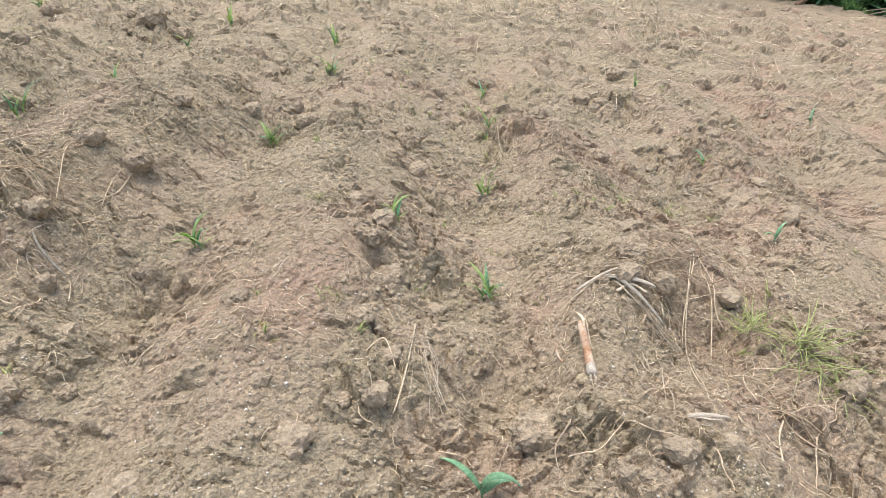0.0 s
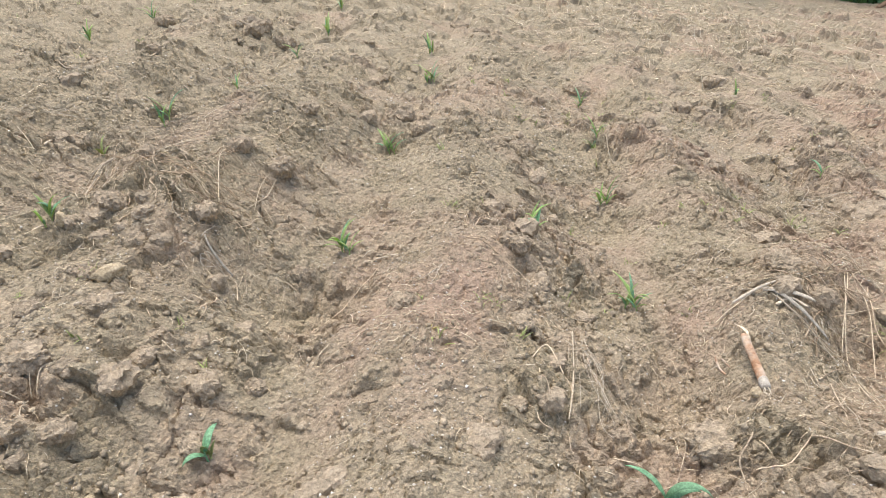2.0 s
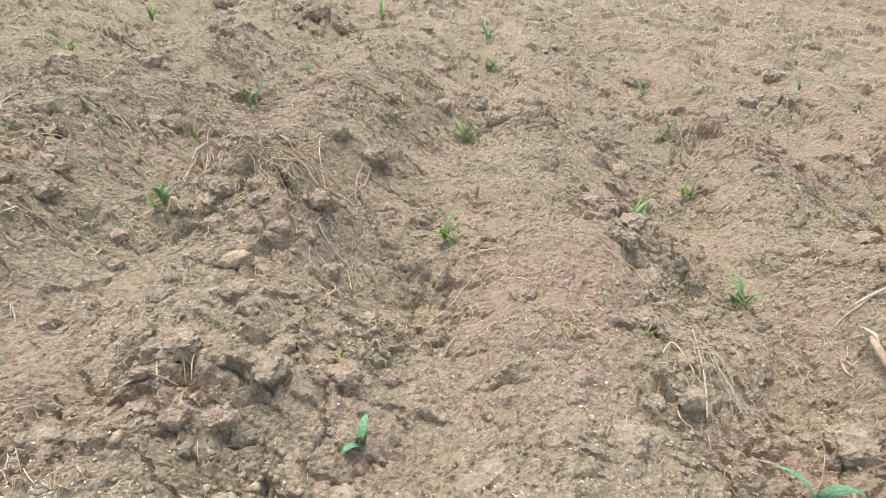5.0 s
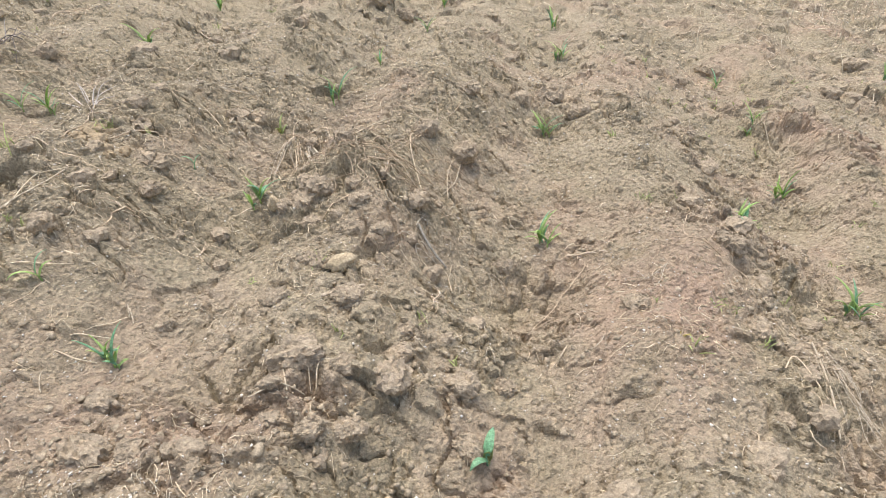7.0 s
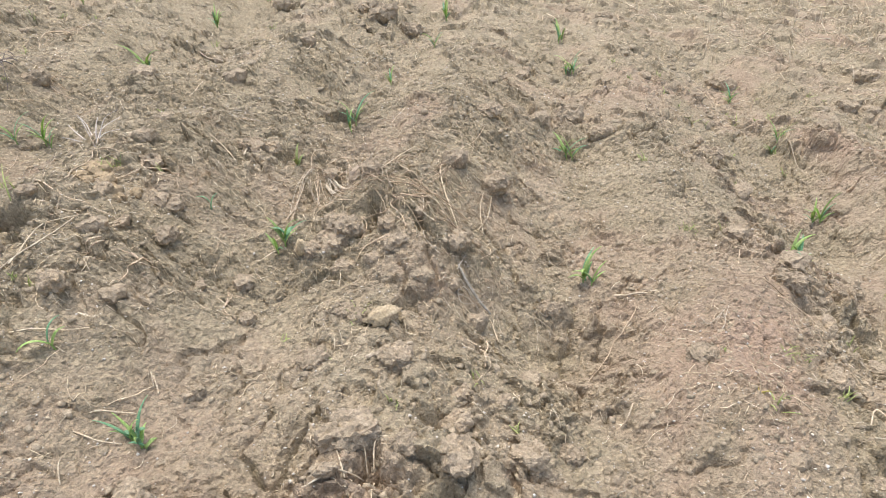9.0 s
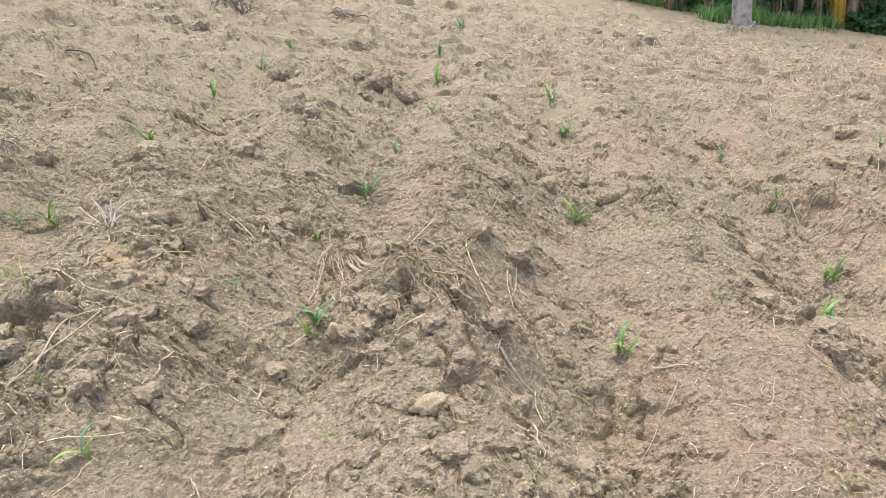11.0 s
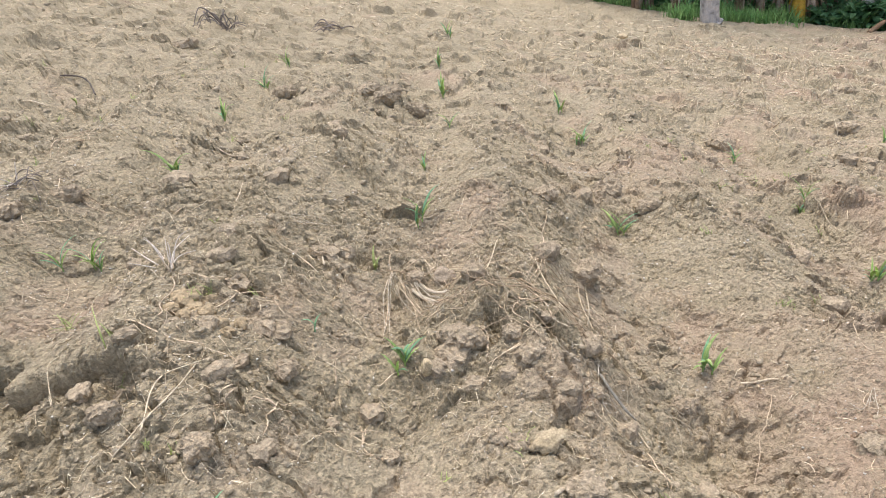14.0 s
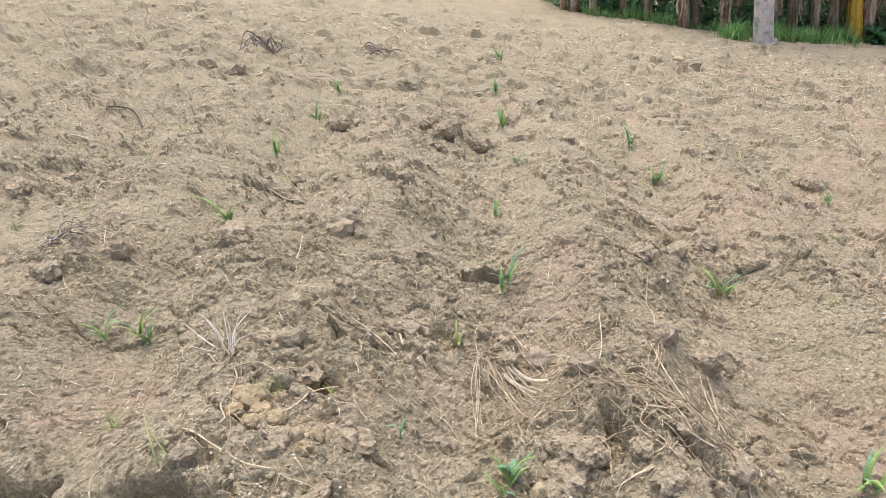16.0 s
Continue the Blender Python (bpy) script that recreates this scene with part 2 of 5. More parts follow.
# ---- mesh helpers ----
class Shape:
    """Gathers vertices and faces for one mesh."""

    def __init__(self):
        self.v, self.f = [], []

    def add(self, verts, faces):
        n = len(self.v)
        self.v.extend(verts)
        self.f.extend([tuple(i + n for i in f) for f in faces])

    def tube(self, points, radii, sides=5):
        """A round strand through the points, with its ends closed."""
        rings = []
        pts = [Vector(p) for p in points]
        for i, p in enumerate(pts):
            way = (pts[min(i + 1, len(pts) - 1)] - pts[max(i - 1, 0)])
            way = way.normalized() if way.length > 1e-9 else Vector((0, 0, 1))
            side = way.cross(Vector((0.13, 0.21, 1.0))).normalized()
            over = side.cross(way)
            for k in range(sides):
                a = 2 * math.pi * k / sides
                rings.append(p + (side * math.cos(a) + over * math.sin(a)) * radii[i])
        faces = []
        for i in range(len(pts) - 1):
            for k in range(sides):
                a, b = i * sides + k, i * sides + (k + 1) % sides
                faces.append((a, b, b + sides, a + sides))
        faces.append(tuple(range(sides - 1, -1, -1)))
        faces.append(tuple(range((len(pts) - 1) * sides, len(pts) * sides)))
        self.add([tuple(q) for q in rings], faces)

    def ribbon(self, points, widths, side=(1, 0, 0), fold=0.25, thick=0.0006):
        """A leaf or strip along the points, creased along its middle, with two skins."""
        pts, side = [Vector(p) for p in points], Vector(side).normalized()
        verts = []
        for i, p in enumerate(pts):
            way = (pts[min(i + 1, len(pts) - 1)] - pts[max(i - 1, 0)]).normalized()
            across = (side - way * side.dot(way)).normalized()
            up = across.cross(way).normalized()
            w = widths[i]
            for s in (-1, 0, 1):
                verts.append(p + across * s * w + up * (abs(s) * w * fold))
            for s in (-1, 0, 1):
                verts.append(p + across * s * w * 0.96 + up * (abs(s) * w * fold - thick))
        faces = []
        for i in range(len(pts) - 1):
            a, b = i * 6, (i + 1) * 6
            faces += [(a, a + 1, b + 1, b), (a + 1, a + 2, b + 2, b + 1), (a + 4, a + 3, b + 3, b + 4), (a + 5, a + 4, b + 4, b + 5),
                      (a + 3, a, b, b + 3), (a + 2, a + 5, b + 5, b + 2)]
        faces += [(0, 3, 4, 1), (1, 4, 5, 2)]
        e = (len(pts) - 1) * 6
        faces += [(e + 1, e + 4, e + 3, e), (e + 2, e + 5, e + 4, e + 1)]
        self.add([tuple(q) for q in verts], faces)

    def leaflet(self, points, widths, side):
        """A small creased leaf of a single skin, for masses of far leaves."""
        pts, side = [Vector(p) for p in points], Vector(side).normalized()
        verts = []
        for i, p in enumerate(pts):
            for k in (-1, 0, 1):
                verts.append(tuple(p + side * k * widths[i] + Vector((0, 0, abs(k) * widths[i] * 0.3))))
        faces = []
        for i in range(len(pts) - 1):
            a = i * 3
            faces += [(a, a + 1, a + 4, a + 3), (a + 1, a + 2, a + 5, a + 4)]
        self.add(verts, faces)

    def mesh(self, name, material, smooth=True):
        me = bpy.data.meshes.new(name)
        me.from_pydata(self.v, [], self.f)
        me.materials.append(material)
        if smooth:
            me.polygons.foreach_set("use_smooth", [True] * len(me.polygons))
        me.update()
        return me


def part(name, shape, material, parent=None, label="", smooth=True):
    """One mesh object, under its thing where one is given."""
    ob = new(name, shape.mesh(name, material, smooth))
    if parent is not None:
        ob.parent = parent
    if label:
        ob["label"] = label
    return ob


def base_at(name, x, y, z=None, turn=0.0):
    """The Empty at a thing's base."""
    ob = new(name)
    ob.matrix_basis = pose(x, y, ground_at(x, y) if z is None else z, 0, 0, turn)
    return ob


def glide(points, steps=4):
    """A smooth line through a few points."""
    pts = [Vector(p) for p in points]
    out = []
    for i in range(len(pts) - 1):
        a, b, c, d = pts[max(i - 1, 0)], pts[i], pts[i + 1], pts[min(i + 2, len(pts) - 1)]
        for s in range(steps):
            t = s / steps
            out.append(0.5 * (2 * b + (c - a) * t + (2 * a - 5 * b + 4 * c - d) * t * t + (3 * b - a - 3 * c + d) * t ** 3))
    return out + [pts[-1]]


# ---- materials ----
def surface(name, dark, light, size, rough=0.9, bump=0.3, fine=4.0, depth=0.004, vary=0.0, patch=None, patch_size=1.0, spec=0.2, island=0.0, crumb=0.0, mottle=0.7, leaf=0.0, coarse=0.0, drift=None):
    """A matt material whose colour wanders between two tones at two scales, with relief."""
    m = bpy.data.materials.new(name)
    m.use_nodes = True
    n, l = m.node_tree.nodes, m.node_tree.links
    b = n["Principled BSDF"]
    b.inputs["Roughness"].default_value = rough
    b.inputs["Specular IOR Level"].default_value = spec
    co = n.new("ShaderNodeTexCoord").outputs["Object"]

    def noise_node(scale, detail, roughness=0.6):
        t = n.new("ShaderNodeTexNoise")
        t.inputs["Scale"].default_value, t.inputs["Detail"].default_value, t.inputs["Roughness"].default_value = scale, detail, roughness
        l.new(co, t.inputs["Vector"])
        return t.outputs["Fac"]

    def mix(kind, fac, a, c):
        t = n.new("ShaderNodeMix")
        t.data_type, t.blend_type = "RGBA", kind
        for socket, value in ((t.inputs[0], fac), (t.inputs[6], a), (t.inputs[7], c)):
            if isinstance(value, (int, float)):
                socket.default_value = value
            elif isinstance(value, tuple):
                socket.default_value = (*value, 1)
            else:
                l.new(value, socket)
        return t.outputs[2]

    def spread(fac, low, high):
        t = n.new("ShaderNodeMapRange")
        t.inputs["From Min"].default_value, t.inputs["From Max"].default_value = low, high
        l.new(fac, t.inputs["Value"])
        return t.outputs["Result"]

    big, grain = noise_node(1 / size, 5), noise_node(fine / size, 6, 0.7)
    colour = mix("MIX", spread(big, 0.3, 0.7), dark, light)
    colour = mix("OVERLAY", mottle, colour, spread(grain, 0.2, 0.8))
    if patch is not None:
        where = noise_node(1 / patch_size, 3)
        if drift is not None:
            # the earth reddens slowly along one direction of the field
            along = n.new("ShaderNodeVectorMath")
            along.operation = "DOT_PRODUCT"
            l.new(co, along.inputs[0])
            along.inputs[1].default_value = drift[0]
            plus = n.new("ShaderNodeMath")
            plus.inputs[1].default_value = drift[1]
            l.new(along.outputs["Value"], plus.inputs[0])
            bound = n.new("ShaderNodeClamp")
            bound.inputs["Min"].default_value, bound.inputs["Max"].default_value = -0.16, 0.14
            l.new(plus.outputs[0], bound.inputs["Value"])
            total = n.new("ShaderNodeMath")
            l.new(bound.outputs[0], total.inputs[0])
            l.new(where, total.inputs[1])
            where = total.outputs[0]
        colour = mix("MIX", spread(where, 0.43, 0.70), colour, patch)
    relief = grain
    if coarse:
        add = n.new("ShaderNodeMath")
        add.operation = "MULTIPLY_ADD"
        l.new(noise_node(coarse, 4, 0.6), add.inputs[0])
        add.inputs[1].default_value = 2.0
        l.new(grain, add.inputs[2])
        relief = add.outputs[0]
    if crumb:
        for scale, weight in ((crumb, 0.24), (crumb * 2.3, 0.16)):
            cell = n.new("ShaderNodeTexVoronoi")
            cell.inputs["Scale"].default_value = scale
            l.new(co, cell.inputs["Vector"])
            tone = n.new("ShaderNodeSeparateColor")
            l.new(cell.outputs["Color"], tone.inputs["Color"])
            colour = mix("OVERLAY", weight, colour, spread(tone.outputs["Red"], -0.35, 1.35))
            add = n.new("ShaderNodeMath")
            add.operation = "MULTIPLY_ADD"
            l.new(cell.outputs["Distance"], add.inputs[0])
            add.inputs[1].default_value = -weight * 1.4
            l.new(relief, add.inputs[2])
            relief = add.outputs[0]
    if vary:
        value = n.new("ShaderNodeHueSaturation")
        source = n.new("ShaderNodeObjectInfo").outputs["Random"] if not island else n.new("ShaderNodeNewGeometry").outputs["Random Per Island"]
        r = n.new("ShaderNodeMapRange")
        r.inputs["To Min"].default_value, r.inputs["To Max"].default_value = 1 - vary, 1 + vary
        l.new(source, r.inputs["Value"])
        l.new(r.outputs["Result"], value.inputs["Value"])
        l.new(colour, value.inputs["Color"])
        colour = value.outputs["Color"]
    l.new(colour, b.inputs["Base Color"])
    bp = n.new("ShaderNodeBump")
    bp.inputs["Strength"].default_value, bp.inputs["Distance"].default_value = bump, depth
    l.new(relief, bp.inputs["Height"])
    l.new(bp.outputs["Normal"], b.inputs["Normal"])
    if leaf:
        thin, both = n.new("ShaderNodeBsdfTranslucent"), n.new("ShaderNodeMixShader")
        l.new(colour, thin.inputs["Color"])
        both.inputs[0].default_value = leaf
        l.new(b.outputs[0], both.inputs[1])
        l.new(thin.outputs[0], both.inputs[2])
        l.new(both.outputs[0], n["Material Output"].inputs["Surface"])
    return m


SOIL = surface("dry_soil", (0.362, 0.305, 0.206), (0.450, 0.382, 0.270), 0.3, 0.95, 1.0, 26.0, 0.011, patch=(0.448, 0.336, 0.244), patch_size=0.6, spec=0.1, crumb=120.0, mottle=0.52, coarse=45.0, drift=((0.035, -0.02, 0.0), 0.045))
CLOD = surface("soil_clod", (0.372, 0.306, 0.213), (0.452, 0.372, 0.272), 0.06, 0.95, 1.0, 6.0, 0.007, vary=0.06, spec=0.1, crumb=120.0, mottle=0.4)
CRUMB = surface("soil_crumbs", (0.340, 0.284, 0.198), (0.425, 0.357, 0.260), 0.05, 0.95, 0.8, 6.0, 0.004, vary=0.10, island=1, spec=0.1, crumb=160.0, mottle=0.5)
GRIT = surface("pale_grit", (0.55, 0.50, 0.42), (0.78, 0.74, 0.66), 0.02, 0.8, 0.3, 4.0, 0.002, vary=0.2, island=1)
STONE = surface("pale_stone", (0.44, 0.35, 0.22), (0.60, 0.50, 0.34), 0.03, 0.85, 0.8, 5.0, 0.006, vary=0.1)
GREY_STONE = surface("grey_stone", (0.34, 0.275, 0.20), (0.45, 0.375, 0.285), 0.03, 0.85, 0.6, 5.0, 0.004)
STRAW = surface("straw", (0.44, 0.36, 0.25), (0.72, 0.62, 0.46), 0.03, 0.65, 0.3, 6.0, 0.001, vary=0.28)
ROOT = surface("dry_root", (0.40, 0.31, 0.21), (0.68, 0.56, 0.41), 0.03, 0.75, 0.4, 6.0, 0.001, vary=0.3)
HUSK = surface("husk", (0.42, 0.36, 0.27), (0.70, 0.63, 0.51), 0.02, 0.7, 0.4, 7.0, 0.001, vary=0.15)
FIBRE = surface("fibres", (0.40, 0.32, 0.21), (0.68, 0.58, 0.42), 0.02, 0.75, 0.2, 4.0, 0.001, vary=0.35, island=1)
STALK = surface("brown_stalk", (0.30, 0.16, 0.085), (0.48, 0.30, 0.18), 0.03, 0.6, 0.4, 5.0, 0.002, patch=(0.56, 0.48, 0.38), patch_size=0.05)
STICK = surface("grey_stick", (0.36, 0.29, 0.20), (0.64, 0.55, 0.42), 0.03, 0.75, 0.5, 5.0, 0.002, vary=0.2)
MAIZE = surface("maize_leaf", (0.38, 0.55, 0.18), (0.56, 0.70, 0.31), 0.03, 0.5, 0.2, 6.0, 0.001, vary=0.2, spec=0.3, leaf=0.5)
BLUE_LEAF = surface("bluish_leaf", (0.17, 0.38, 0.20), (0.32, 0.55, 0.32), 0.03, 0.5, 0.2, 6.0, 0.001, vary=0.2, spec=0.4, leaf=0.3)
PALE_STRAW = surface("straw_chips", (0.52, 0.44, 0.30), (0.78, 0.69, 0.53), 0.02, 0.7, 0.2, 4.0, 0.001, vary=0.25, island=1)
WEED = surface("weed_blade", (0.33, 0.40, 0.13), (0.55, 0.60, 0.27), 0.02, 0.6, 0.2, 6.0, 0.001, vary=0.25, leaf=0.3)
YELLOW = surface("withered_leaf", (0.36, 0.30, 0.07), (0.48, 0.42, 0.14), 0.02, 0.6, 0.2, 6.0, 0.001)

# ---- ground: one sheet to the horizon, finest where the camera passes ----
def spaced(step, low, high, grow_low, first, grow_high, last, out):
    """Line places: even from low to high, growing slowly to first and last, then in long steps to the horizon."""
    mid = list(np.arange(low, high, step))
    for sign, grow, bound in ((1, grow_high, last), (-1, grow_low, first)):
        gap = step
        edge = mid[-1] if sign > 0 else mid[0]
        more = []
        while abs(edge) < out:
            gap *= grow if (edge < bound if sign > 0 else edge > bound) else 1.13
            edge += sign * gap
            more.append(edge)
        mid = mid + more if sign > 0 else more[::-1] + mid
    return np.array(mid)


gx = spaced(0.0064, -2.4, 2.4, 1.03, -4.2, 1.03, 4.2, 500)
gy = spaced(0.0064, 0.62, 2.8, 1.06, -0.8, 1.010, 26, 600)
XX, YY = np.meshgrid(gx, gy)
XX = -1.0 + XX * widen(YY)
flat_x, flat_y = XX.ravel(), YY.ravel()
flat_z, lean = relief(flat_x, flat_y)
co = np.stack([flat_x + lean * 0.9 * grad_noise(flat_x, flat_y, 0.2, 27), flat_y - lean, flat_z], 1).astype(np.float32)
nx, ny = len(gx), len(gy)
start = (np.arange(ny - 1)[:, None] * nx + np.arange(nx - 1)[None, :]).ravel()
quads = np.stack([start, start + 1, start + nx + 1, start + nx], 1).astype(np.int32)
gm = bpy.data.meshes.new("ground")
gm.vertices.add(len(co))
gm.vertices.foreach_set("co", co.ravel())
gm.loops.add(quads.size)
gm.loops.foreach_set("vertex_index", quads.ravel())
gm.polygons.add(len(quads))
gm.polygons.foreach_set("loop_start", np.arange(len(quads), dtype=np.int32) * 4)
gm.polygons.foreach_set("use_smooth", np.zeros(len(quads), dtype=bool))
gm.update(calc_edges=True)
gm.materials.append(SOIL)
tagged(new("ground", gm), "dry brown ploughed soil of a sloping maize field with ridges and clods", "field", kind="structure")
SHEET = BVHTree.FromPolygons(co.tolist(), quads.tolist())


def height(x, y):
    """How high the top of the ground lies at each place."""
    x, y = np.asarray(x, float), np.asarray(y, float)
    out = np.empty(x.size)
    for i, (px, py) in enumerate(zip(x.ravel().tolist(), y.ravel().tolist())):
        out[i] = SHEET.ray_cast((px, py, 60.0), (0.0, 0.0, -1.0))[0].z
    return out.reshape(x.shape)


def ground_at(x, y):
    return SHEET.ray_cast((x, y, 60.0), (0.0, 0.0, -1.0))[0].z


# ---- soil clods and stones ----
def boulder(shape, w, d, h, seed, rough=0.3, level=3):
    """A lump with an uneven, broken surface."""
    bm = bmesh.new()
    bmesh.ops.create_icosphere(bm, subdivisions=level, radius=0.5)
    off = Vector((seed * 7.13, seed * 3.7, seed * 1.9))
    rg = random.Random(seed * 13 + 1)
    cuts = [(Vector((rg.gauss(0, 1), rg.gauss(0, 1), rg.gauss(0, 0.8))).normalized(), rg.uniform(0.42, 0.82)) for _ in range(14)]
    for v in bm.verts:
        p = v.co.normalized()
        for way, far in cuts:
            over = p.dot(way) - far
            if over > 0:
                p = p - way * over * 0.6
        n = v.co.normalized()
        k = 1 + rough * noise.noise(n * 1.7 + off) + rough * 0.9 * abs(noise.noise(n * 4.0 + off)) + rough * 0.8 * abs(noise.noise(n * 8.0 + off)) + rough * 0.4 * noise.noise(n * 15.0 + off) - rough * 0.4
        v.co = Vector((p.x * w * 0.5 * k, p.y * d * 0.5 * k, p.z * 0.5 * h * k))
    shape.add([tuple(v.co) for v in bm.verts], [tuple(v.index for v in f.verts) for f in bm.faces])
    bm.free()


def broken_clod(shape, w, d, h, seed, level):
    """A clod with a flattish crumbly top, a ragged outline and sides that fall back underneath."""
    bm = bmesh.new()
    bmesh.ops.create_icosphere(bm, subdivisions=level, radius=1.0)
    off = Vector((seed * 5.31, seed * 2.9, seed * 1.7))
    for v in bm.verts:
        n = v.co.normalized()
        flat = Vector((n.x, n.y, 0))
        ragged = 1 + 0.42 * noise.noise(flat * 1.3 + off) + 0.30 * noise.noise(n * 2.6 + off) + 0.22 * abs(noise.noise(n * 5.0 + off)) + 0.15 * noise.noise(n * 12.0 + off)
        top = math.copysign(min(1.0, abs(n.z) * 1.5) ** 0.7, n.z)
        back = 1.0 if n.z > 0 else 1 + 0.45 * n.z
        rise = 0.5 * h * top * (1 + 0.35 * noise.noise(flat * 2.2 - off)) + 0.08 * w * noise.noise(n * 6.0 - off) + 0.05 * w * noise.noise(n * 15.0 - off)
        v.co = Vector((n.x * 0.5 * w * ragged * back, n.y * 0.5 * d * ragged * back, rise))
    shape.add([tuple(v.co) for v in bm.verts], [tuple(v.index for v in f.verts) for f in bm.faces])
    bm.free()


def lump(name, x, y, size, material, label, category, tall=0.6, sink=0.25, seed=0, rough=0.3, group="", level=3):
    rng = random.Random(seed)
    s = Shape()
    if name == "soil_clod":
        broken_clod(s, size, size * rng.uniform(0.65, 0.95), size * tall, seed, level)
    else:
        boulder(s, size, size * rng.uniform(0.6, 0.9), size * tall, seed, rough, level)
    ob = part(name, s, material, smooth=name != "soil_clod")
    ob.matrix_basis = pose(x, y, ground_at(x, y) + size * tall * (0.35 - sink), rng.uniform(-12, 12), rng.uniform(-12, 12), rng.uniform(-40, 40))
    return tagged(ob, label, category, group)


# clods that stand out: x, y, width
CLODS_SOUTH = [
    (-0.37, 1.91, 0.117), (-0.31, 1.80, 0.114), (0.11, 1.18, 0.139), (0.58, 1.72, 0.127), (0.53, 1.87, 0.115), (-0.36, 1.55, 0.077),
    (-1.42, 1.85, 0.109), (-1.14, 1.82, 0.087), (1.07, 1.40, 0.100), (-0.62, 1.02, 0.057), (-0.38, 1.22, 0.058), (-1.66, 1.51, 0.060),
    (-1.58, 1.09, 0.132), (-1.46, 1.07, 0.075), (-1.35, 1.08, 0.104), (-1.20, 1.17, 0.096), (-1.17, 1.00, 0.075), (-1.96, 0.78, 0.117),
    (-2.27, 1.70, 0.080), (-1.52, 1.35, 0.087), (-2.02, 0.93, 0.088), (-1.37, 1.21, 0.082), (-1.84, 0.78, 0.072), (-1.74, 1.34, 0.080),
    (-1.10, 1.24, 0.061), (-2.03, 1.23, 0.063), (-1.66, 0.72, 0.045), (-1.87, 1.79, 0.075), (-1.76, 1.89, 0.096), (-1.59, 1.78, 0.074),
    (-2.63, 1.47, 0.085), (-2.61, 1.57, 0.071), (-1.82, 1.85, 0.110), (-1.63, 1.88, 0.070), (-1.42, 0.93, 0.078), (-1.49, 0.88, 0.070), (-1.71, 1.54, 0.075), (-1.36, 1.30, 0.07),
]
CLODS_MIDDLE = [
    (-1.32, 2.36, 0.136), (0.16, 2.55, 0.063), (1.36, 2.92, 0.215), (-2.50, 2.08, 0.128), (-2.23, 2.45, 0.121), 
    (-2.26, 2.41, 0.126), (-2.00, 1.53, 0.059), (-0.72, 1.55, 0.092), (-2.37, 1.35, 0.087), (-1.79, 1.90, 0.123),
    (-3.36, 2.76, 0.128), (-1.94, 2.33, 0.072), (-1.46, 2.34, 0.106), (-3.48, 2.56, 0.117), (-0.31, 3.18, 0.134),
    (0.68, 3.17, 0.136), (-0.99, 3.44, 0.205), (-1.36, 3.01, 0.111), (-0.82, 3.23, 0.127), (0.43, 3.63, 0.131), (-4.17, 3.45, 0.135),
]
CLODS_NORTH = [
    (-2.18, 4.78, 0.20), (0.15, 4.72, 0.189), (1.26, 5.00, 0.178), (2.12, 6.52, 0.182), (-0.56, 5.66, 0.155), (5.13, 8.74, 0.227),
    (1.97, 5.18, 0.164), (-2.00, 4.76, 0.17), (-0.77, 6.03, 0.165), (1.65, 7.27, 0.263), (-4.09, 6.25, 0.180), (-2.32, 4.90, 0.186),
    (-3.11, 8.22, 0.203), (-2.91, 4.83, 0.153), (-4.04, 6.29, 0.199),
]
for i, (x, y, w) in enumerate(CLODS_SOUTH + CLODS_MIDDLE + CLODS_NORTH):
    lump("soil_clod", x, y, w * 0.95, CLOD, "large crumbly dry brown soil clod on the ground", "clod", 0.60, 0.31, i + 1, 0.6, "clods of earth", 4)

# broken plates below the earth step, and an ochre clod under an arched root
for i, (x, y, w) in enumerate([(-2.70, 1.65, 0.085), (-2.60, 1.58, 0.07), (-2.78, 1.62, 0.065), (-2.95, 1.66, 0.075), (-2.66, 1.71, 0.06), (-2.54, 1.85, 0.06), (-2.31, 1.85, 0.09), (-2.58, 1.80, 0.05), (-2.47, 1.78, 0.06), (-2.36, 1.66, 0.05)]):
    lump("soil_clod", x, y, w, CLOD, "broken plate of dry brown soil below an earth step", "clod", 0.5, 0.38, 150 + i, 0.5, "clods of earth")
OCHRE = surface("ochre_soil", (0.335, 0.262, 0.162), (0.425, 0.340, 0.224), 0.05, 0.95, 0.8, 5.0, 0.005, spec=0.1, crumb=120.0, mottle=0.4)
for i, (x, y, w) in enumerate([(-2.60, 1.95, 0.085), (-2.55, 1.90, 0.06), (-2.52, 1.94, 0.05), (-2.62, 1.89, 0.05), (-2.50, 1.86, 0.055), (-2.46, 1.80, 0.06), (-2.42, 1.77, 0.05), (-2.56, 1.84, 0.045), (-2.40, 1.83, 0.04)]):
    lump("soil_clod", x, y, w, OCHRE, "ochre crumbly soil clod under an arched root", "clod", 0.75, 0.42, 170 + i, 0.5, "clods of earth")

# more clods where the plough left the ground rough
pick = random.Random(77)
made = 0
while made < 130:
    y = 0.66 + 3.9 * pick.random() ** 1.4
    x = -1.05 + (pick.random() - 0.5) * (3.6 + 1.3 * (y - 0.6))
    if min(abs(x - row) for row in (0.08, -0.97, -1.92, -3.12)) < 0.1:
        continue  # the planted rows lie free
    if float(grad_noise(np.array([x]), np.array([y]), 0.5, 3)[0]) + 0.25 * pick.random() > 0.12:
        made += 1
        lump("soil_clod", x, y, pick.uniform(0.03, 0.075) * (1 + 0.15 * y), CLOD, "crumbly dry brown soil clod on the ground", "clod", 0.65, 0.42, 200 + made, 0.5, "clods of earth")

